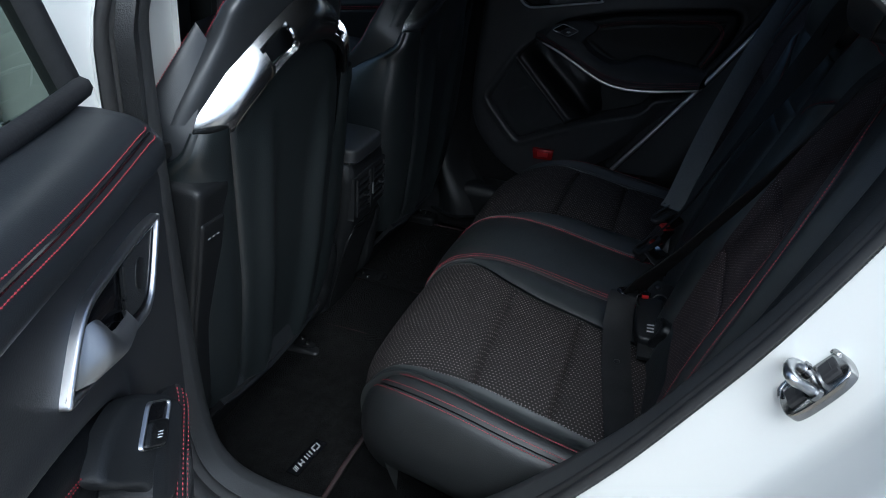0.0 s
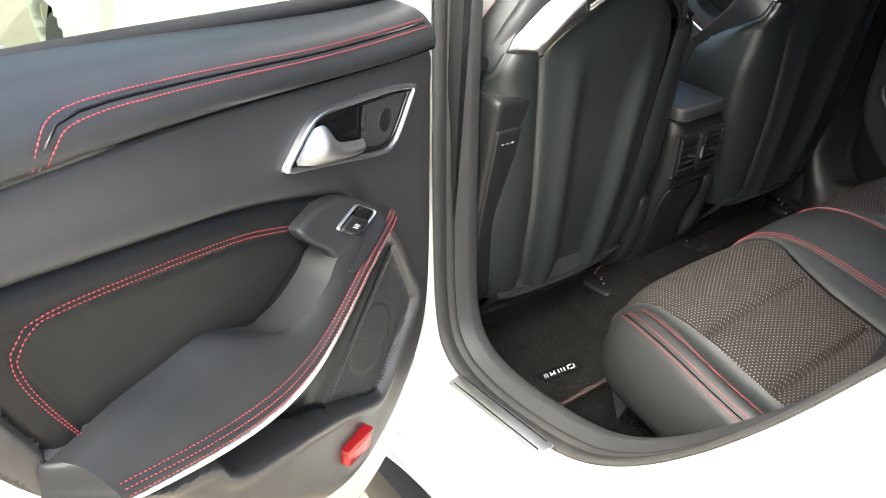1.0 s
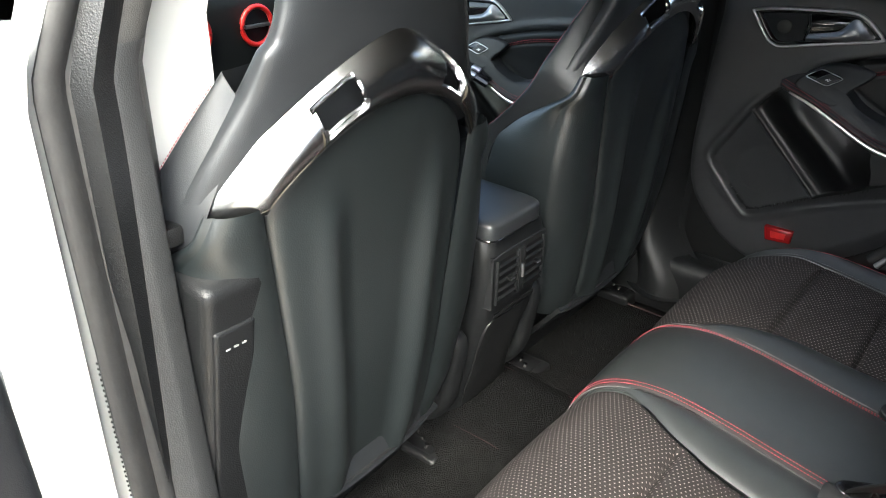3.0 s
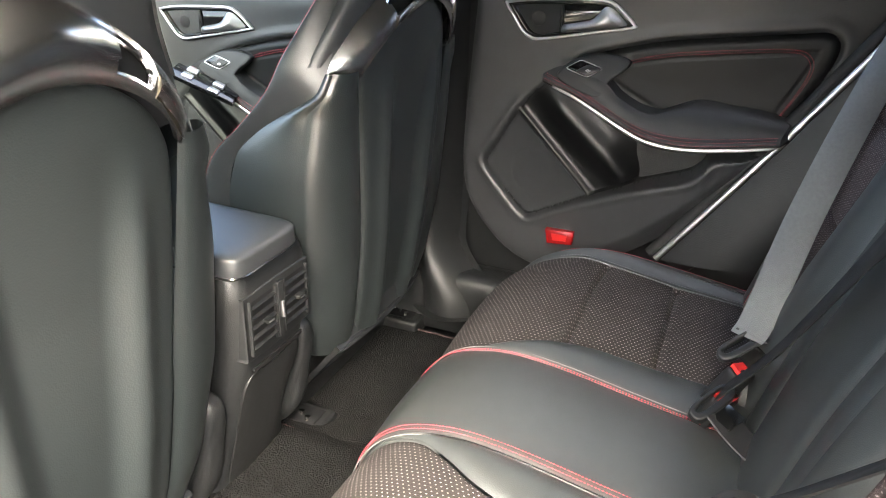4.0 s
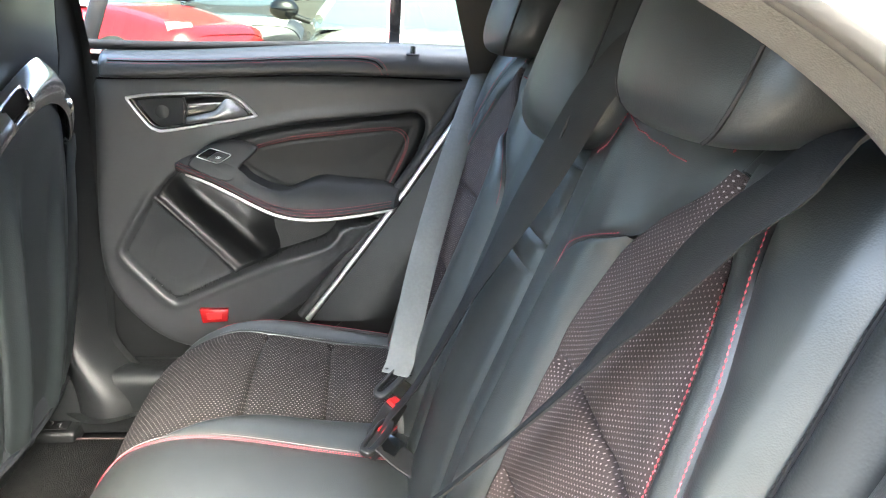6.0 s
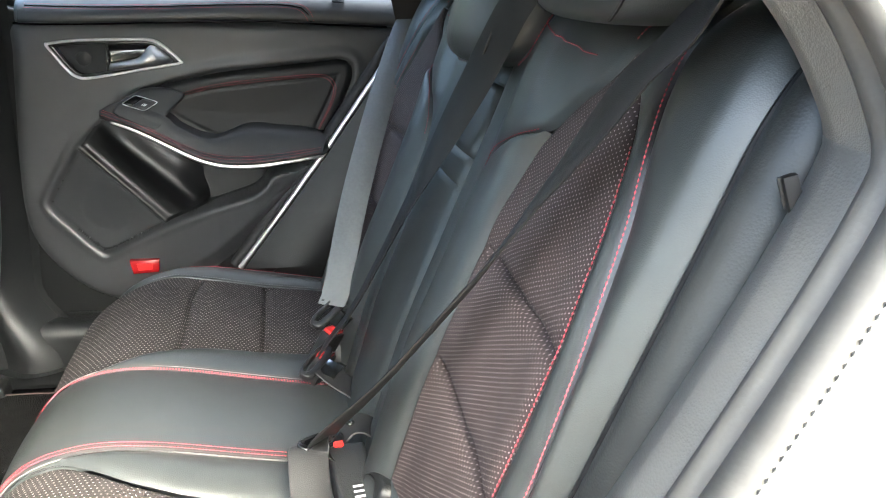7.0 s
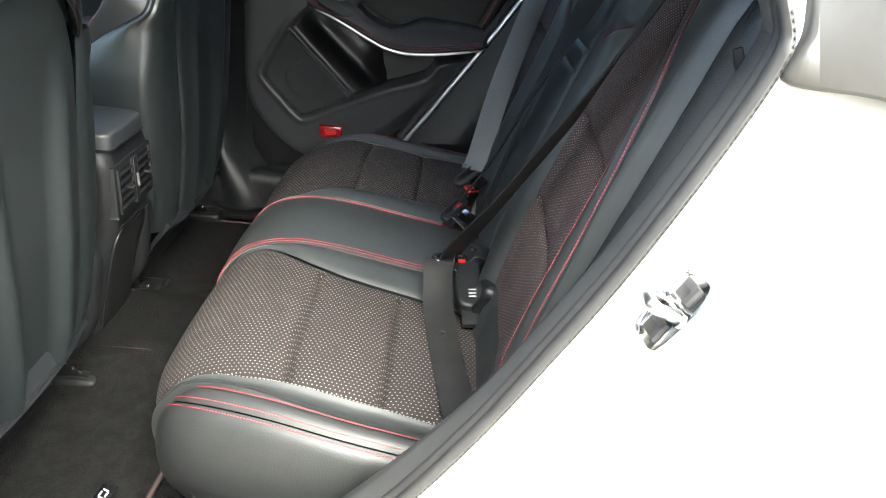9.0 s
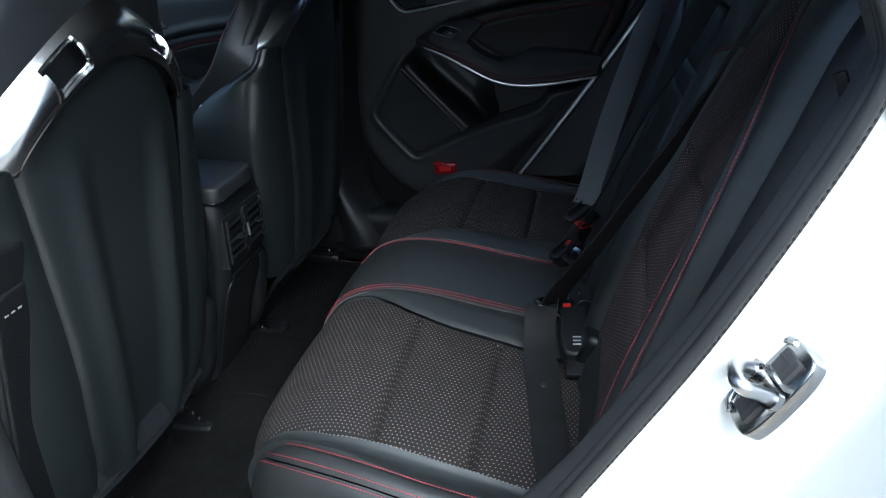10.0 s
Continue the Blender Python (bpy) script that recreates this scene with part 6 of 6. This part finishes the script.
part("inner_wall", grid(lambda u, v: Vector((0.690 - lean(0.10 + 0.92 * v), -0.6 + 3.2 * u, 0.10 + 0.92 * v)), 20, 12, skirt=0.01), PLASTIC, far, "dark inner body side")
part("outer_wall", grid(lambda u, v: Vector((0.80 - lean(0.2 + 0.80 * v) + 0.03 * math.sin(math.pi * v), -1.2 + 4.0 * u, 0.2 + 0.78 * v)), 20, 12, skirt=0.01), WHITE, far, "white far body side")
cpil = thing("rear_pillar_trim", "black trim panel between far door and backrest", "pillar trim")
strip_pts = spline([(0.615, 0.83 - s, z) for s, z in ((0.400, 0.50), (0.468, 0.595), (0.565, 0.735), (0.655, 0.872), (0.722, 0.975))], 8)
part("bright_strip", tube(strip_pts, 0.006, 8), STRIP, cpil, "bright metal seal strip")
part("seal", tube([p + Vector((0.012, 0.012, 0.004)) for p in strip_pts], 0.012, 8), RUBBER, cpil)
cl = curve_fn([tuple(p) for p in strip_pts])
part("trim_panel", grid(lambda u, v: Vector((cl(v).x - 0.004 - 0.03 * math.sin(math.pi * u), cl(v).y - 0.008 - 0.26 * u, cl(v).z + 0.03 * u)), 16, 30, skirt=0.01), PLASTIC, cpil)
part("upper_panel", grid(lambda u, v: Vector((0.585 - 0.10 * v - 0.02 * u, 0.11 - 0.45 * u + 0.10 * v * (1 - u), 0.98 + 0.32 * v)), 14, 14, skirt=0.01), PLASTIC_GREY, cpil)
near_c = thing("rear_pillar_trim", "grey trim of the near rear pillar above the backrest", "pillar trim")
part("upper_panel", grid(lambda u, v: Vector((-0.62 + 0.11 * v + 0.02 * u, 0.05 - 0.50 * u + 0.14 * v * (1 - u), 1.05 + 0.24 * v)), 14, 14, skirt=0.01), PLASTIC_GREY, near_c)
shelf = part("parcel_shelf", box((1.16, 0.50, 0.03), (0, -0.36, 1.055), 0.01), DARK_LINER)
tagged(shelf, "dark parcel shelf behind the backrest", "shelf", kind="structure")
roof = part("ceiling", grid(lambda u, v: Vector((-0.56 + 1.12 * u, -0.30 + 1.75 * v, 1.300 + 0.05 * math.sin(math.pi * v) - 0.06 * abs(2 * u - 1) ** 3 - 0.08 * smooth(0.3, 0, v))), 24, 24, skirt=0.02), DARK_LINER)
tagged(roof, "black headliner", "ceiling", kind="structure")
part("roof_skin", grid(lambda u, v: Vector((-0.60 + 1.20 * u, -0.32 + 1.80 * v, 1.345 + 0.05 * math.sin(math.pi * v) - 0.06 * abs(2 * u - 1) ** 3 - 0.08 * smooth(0.3, 0, v))), 24, 24, skirt=0.01), WHITE, car, "white roof panel")
# unseen pane, added with the dimmed tint to cut light from behind
part("rear_window", grid(lambda u, v: Vector((-0.52 + 1.04 * u, -0.66 + 0.40 * v - 0.03 * math.sin(math.pi * u), 1.06 + 0.25 * v)), 12, 6, skirt=0.004), GLASS_DIM, car, "tinted rear window")
part("windscreen", grid(lambda u, v: Vector((-0.58 + 1.16 * u, 2.10 - 0.68 * v + 0.05 * math.sin(math.pi * u), 0.96 + 0.36 * v)), 12, 6, skirt=0.004), GLASS_CLEAR, car, "clear windscreen")
part("rear_floor", box((1.2, 0.9, 0.5), (0, -0.45, 0.72), 0.02), PLASTIC, car)
part("underbody", box((1.44, 3.6, 0.03), (0, 0.9, 0.20), 0.005), PLASTIC, car, "black underbody panel")
part("firewall", box((1.4, 0.06, 0.8), (0, 2.15, 0.55), 0.01), PLASTIC, car)

dash = thing("dashboard", "black dashboard with round red-ringed air vents", "dashboard")
part("dash_body", box((1.30, 0.40, 0.30), (0, 1.92, 0.80), 0.06, seg=4), PLASTIC, dash)
for x in (-0.55, -0.17, 0.0, 0.17, 0.55):
    ring = [Vector((x + 0.042 * math.cos(q), 1.712, 0.85 + 0.042 * math.sin(q))) for q in np.linspace(0, 2 * math.pi, 33)[:-1]]
    v = part("air_vent", tube(ring, 0.006, 8, True), RED_PLASTIC, dash, "round air vent with a red ring")
    part("vent_cross", box((0.07, 0.01, 0.008), (x, 1.712, 0.85), 0.002), SATIN, v)

# ---- near front door and wing, seen through the open door's glass ----
fd = thing("front_door", "closed white near front door with a chrome-edged handle", "car door")
part("door_skin", grid(lambda u, v: Vector((-(0.800 + 0.050 * math.sin(math.pi * min(v * 1.1, 1)) + 0.02 * u), 0.936 + 0.98 * u, 0.26 + 0.73 * v)), 30, 30, skirt=0.03), WHITE, fd, "white painted door skin")
part("window_glass", slab([Vector(q) for q in ((0.96, 1.0), (1.92, 0.99), (1.50, 1.30), (0.96, 1.335))], lambda a, b, h: Vector((-(0.775 - lean(b)) - h, a, b)), 0, 0.004, 0.0005, 1), GLASS, fd, smooth=False)
part("window_frame", tube([(-(0.775 - lean(b)), a, b) for a, b in ((0.95, 1.0), (0.95, 1.335), (1.50, 1.31), (1.75, 1.15), (1.93, 1.0))], 0.018, 8), RUBBER, fd)
hm = [(-0.862, 1.02 + 0.19 * t, 0.862 + 0.02 * t) for t in np.linspace(0, 1, 12)]
hnd = part("door_handle", tube([Vector(p) + Vector((-0.028 * math.sin(math.pi * i / 11) ** 0.6, 0, 0)) for i, p in enumerate(hm)], 0.012, 10, flat=0.9), WHITE, fd, "white door handle")
part("handle_strip", tube([Vector(p) + Vector((-0.040 * math.sin(math.pi * i / 11) ** 0.6, 0, 0.004)) for i, p in enumerate(hm)], 0.004, 8), CHROME, hnd, "chrome handle strip")
part("handle_recess", slab([Vector((1.115 + 0.085 * math.cos(q), 0.868 + 0.036 * math.sin(q))) for q in np.linspace(0, 2 * math.pi, 29)[:-1]], lambda a, b, h: Vector((-0.8495 - h, a, b)), -0.01, 0.0, 0.003), WHITE, hnd)
wing = thing("front_wing", "white front wing with its wheel arch", "car body")


def wing_bm():
    bm = bmesh.new()
    ny, nz = 60, 36
    vs = {}
    for i in range(ny + 1):
        for j in range(nz + 1):
            y, z = 1.922 + 1.25 * i / ny, 0.22 + 0.74 * j / nz
            vs[i, j] = bm.verts.new((-(0.815 + 0.050 * math.sin(math.pi * j / nz) - 0.12 * smooth(2.7, 3.2, y)), y, z))
    for i in range(ny):
        for j in range(nz):
            y, z = 1.922 + 1.25 * (i + 0.5) / ny, 0.22 + 0.74 * (j + 0.5) / nz
            if (y - 2.52) ** 2 + (z - 0.32) ** 2 > 0.36 ** 2:
                bm.faces.new((vs[i, j], vs[i + 1, j], vs[i + 1, j + 1], vs[i, j + 1]))
    bmesh.ops.delete(bm, geom=[v for v in bm.verts if not v.link_faces], context="VERTS")
    thicken(bm, 0.03)
    return bm


part("wing_panel", wing_bm(), WHITE, wing)
part("arch_liner", grid(lambda u, v: Vector((-0.84 + 0.3 * v, 2.52 + 0.37 * math.cos(math.pi * u), 0.30 + 0.37 * math.sin(math.pi * u))), 24, 4), PLASTIC, wing)
part("bonnet", grid(lambda u, v: Vector((-0.80 + 1.6 * u, 1.95 + 1.2 * v, 0.955 - 0.12 * v * v + 0.05 * math.sin(math.pi * u))), 16, 16, skirt=0.02), WHITE, wing)
part("badge", box((0.004, 0.075, 0.012), (-0.872, 2.08, 0.800), 0.001), GREY_PRINT, wing, "small dark wing badge")


def wheel(name, parent, at, r=0.32, w=0.21):
    def tyre_at(u, v):
        a = 2 * math.pi * u
        q = [(r * 0.66, -w / 2), (r * 0.80, -w * 0.52), (r * 0.95, -w * 0.48), (r, -w * 0.36), (r, w * 0.36), (r * 0.95, w * 0.48), (r * 0.80, w * 0.52), (r * 0.66, w / 2)]
        k = v * 7
        i = min(int(k), 6)
        rr, xx = q[i][0] + (q[i + 1][0] - q[i][0]) * (k - i), q[i][1] + (q[i + 1][1] - q[i][1]) * (k - i)
        return Vector((at[0] + xx, at[1] + rr * math.cos(a), at[2] + rr * math.sin(a)))
    t = part("tyre", grid(tyre_at, 36, 14, closed_u=True), TYRE, parent, "black tyre")
    part("rim", tube([Vector((at[0] - w * 0.45, at[1] + r * 0.64 * math.cos(a), at[2] + r * 0.64 * math.sin(a))) for a in np.linspace(0, 2 * math.pi, 37)[:-1]], 0.012, 8, True), ALLOY, t, "silver alloy rim")
    for k in range(10):
        a = 2 * math.pi * k / 10
        part("spoke", box((0.02, r * 0.62, 0.022), (at[0] - w * 0.40, at[1] + r * 0.32 * math.cos(a), at[2] + r * 0.32 * math.sin(a)), 0.004, Euler((a, 0, 0)).to_matrix().to_4x4()), ALLOY, t)
    part("hub", tube([(at[0] - w * 0.46, at[1], at[2]), (at[0] + w * 0.3, at[1], at[2])], r * 0.16, 14), ALLOY, t)
    part("brake_disc", tube([(at[0] - w * 0.05, at[1], at[2]), (at[0] + w * 0.1, at[1], at[2])], r * 0.58, 24), PLASTIC, t)
    return t


wheel("wheel", wing, (-0.76, 2.52, 0.32))


# ---- parked cars beyond the far window ----
def parked_car(label, paint, at, mirror_mat, high=1.45, belt=0.95):
    c = thing("parked_car", label, "car", at, group="parked cars")
    L, W = 4.0, 0.86

    def shell(u, v):
        y = -L / 2 + L * u
        e = abs(2 * u - 1)
        w = W * (1 - 0.20 * e ** 6)
        topz = belt - 0.05 + 0.05 * math.sin(math.pi * u) - 0.14 * smooth(0.72, 1.0, u)
        ang = math.pi * v
        k = math.cos(ang)
        x = -w * math.copysign(abs(k) ** 0.35, k)
        z = 0.22 + (topz - 0.22) * abs(math.sin(ang)) ** 0.45
        if u in (0.0, 1.0):
            x *= 0.9
            z = 0.30 + (z - 0.30) * 0.8
        return Vector((x, y, z))
    part("body", grid(shell, 60, 40, skirt=0.02), paint, c)
    part("nose", grid(lambda u, v: shell(1.0, v) * (1 - 0.0) + Vector((-shell(1.0, v).x * u, 0.06 * math.sin(math.pi * u / 2), -(shell(1.0, v).z - 0.5) * u)), 6, 40), paint, c)
    part("tail", grid(lambda u, v: shell(0.0, v) + Vector((-shell(0.0, v).x * u, -0.05 * math.sin(math.pi * u / 2), -(shell(0.0, v).z - 0.5) * u)), 6, 40), paint, c)
    def cabin(u, v, lo, hi):
        y = (-1.65 + 2.55 * u)
        prof = belt - 0.02 + (high - belt + 0.02) * min(smooth(0.0, 0.22, u), smooth(1.0, 0.62, u))
        ang = math.pi * v
        k = math.cos(ang)
        z = belt - 0.05 + (prof - belt + 0.05) * abs(math.sin(ang)) ** 0.6
        return Vector((-(0.76 - 0.32 * max(z - belt, 0)) * math.copysign(abs(k) ** 0.5, k), y, z))
    part("glasshouse", grid(lambda u, v: cabin(u, v, 0, 1), 40, 30), CAR_GLASS, c, "dark window glass")
    part("roof", grid(lambda u, v: cabin(0.18 + 0.50 * u, 0.24 + 0.52 * v, 0, 1) + Vector((0, 0, 0.008)), 24, 16, skirt=0.01), paint, c)
    for s in (-1, 1):
        for y in (0.62, -0.35, -1.25):
            q = [cabin((y + 1.65 + k * -0.25) / 2.55, 0.5 - s * (0.5 - 0.14 - 0.12 * k), 0, 1) * 1.003 for k in np.linspace(0, 1, 6)]
            part("pillar", tube(q, 0.035, 6), paint, c)
        part("belt_strip", tube([Vector((s * 0.765, y, belt + 0.005)) for y in np.linspace(-1.5, 0.75, 12)], 0.010, 6), CHROME, c)
        def mir(u, v):
            a, b = 2 * math.pi * u, math.pi * (v - 0.5)
            return Vector((s * 0.965 + 0.105 * math.cos(a) * math.cos(b), 0.62 + 0.065 * math.sin(a) * math.cos(b), belt + 0.09 + 0.075 * math.sin(b)))
        mr = part("door_mirror", grid(mir, 20, 12, closed_u=True), mirror_mat, c, "rounded door mirror")
        part("mirror_arm", tube([(s * 0.78, 0.62, belt + 0.01), (s * 0.92, 0.62, belt + 0.05)], 0.02, 8), PLASTIC, mr)
        part("headlamp", grid(lambda u, v: Vector((s * (0.45 + 0.22 * u), 1.90 - 0.14 * u + 0.03 * math.sin(math.pi * v), 0.62 + 0.16 * v)), 8, 8, skirt=0.02), GLASS_LAMP, c)
        part("tail_lamp", box((0.16, 0.05, 0.14), (s * 0.62, -1.96, 0.78), 0.02), RED_PLASTIC, c)
    for y in (-1.25, 1.25):
        wheel("wheel", c, (-0.78, y, 0.31), 0.31, 0.2)
        wheel("wheel", c, (0.78, y, 0.31), 0.31, 0.2)
    return c


CAR_GLASS = material("dark_car_glass", (0.10, 0.13, 0.13), rough=0.05, var=0.05, coat=1.0)
GLASS_LAMP = material("lamp_lens", (0.5, 0.5, 0.52), rough=0.1, var=0.05)
# red and cream are darkened in place of shade on the parked cars
RED_PAINT = material("red_car_paint", (0.30, 0.006, 0.010), rough=0.2, var=0.03, coat=0.8)
DARK_PAINT = material("dark_car_paint", (0.03, 0.03, 0.035), rough=0.2, var=0.03, coat=0.8)
CREAM_PAINT = material("cream_car_paint", (0.25, 0.235, 0.20), rough=0.25, var=0.03, coat=0.6)
parked_car("glossy red parked car", RED_PAINT, pose(8.65, 3.45, 0, 0, 0, 150), RED_PAINT, 1.42, 0.93)
parked_car("cream parked car with black mirror caps facing the white car", CREAM_PAINT, pose(5.62, -0.06, 0, 0, 0, 92), GLOSS, 1.44, 0.92)
parked_car("dark parked car behind the others", DARK_PAINT, pose(11.0, 2.2, 0, 0, 0, 105), DARK_PAINT, 1.55, 0.98)

# ---- ground ----
gr = part("ground", grid(lambda u, v: Vector((-400 + 800 * u, -400 + 800 * v, 0)), 8, 8), CONCRETE)
tagged(gr, "sunlit tan concrete yard", "ground", kind="structure")
for i, (a, b) in enumerate((((-1.62, -3), (-1.62, 6)), ((-6, 1.30), (6, 1.30)), ((-6, -1.9), (6, -1.9)), ((1.9, -3), (1.9, 6)))):
    v = Vector((b[0] - a[0], b[1] - a[1]))
    j = part("joint", box((0.012 if v.x == 0 else v.x, 0.012 if v.y == 0 else v.y, 0.004), ((a[0] + b[0]) / 2, (a[1] + b[1]) / 2, 0.003), 0.0), JOINT, gr)
wall = part("backdrop", box((0.4, 60, 5.0), (16, 0, 2.5), 0.02), WALL)
tagged(wall, "pale grey yard wall, darkened for shade, behind the parked cars", "wall", kind="structure")

# added out of view: keeps low sky light off the far door
sky_block = part("sky_block_wall", box((0.3, 40, 2.6), (-9.0, 4, 1.3), 0.02), WALL)
tagged(sky_block, "unseen plain grey wall added behind the camera to block low sky", "wall", kind="structure")
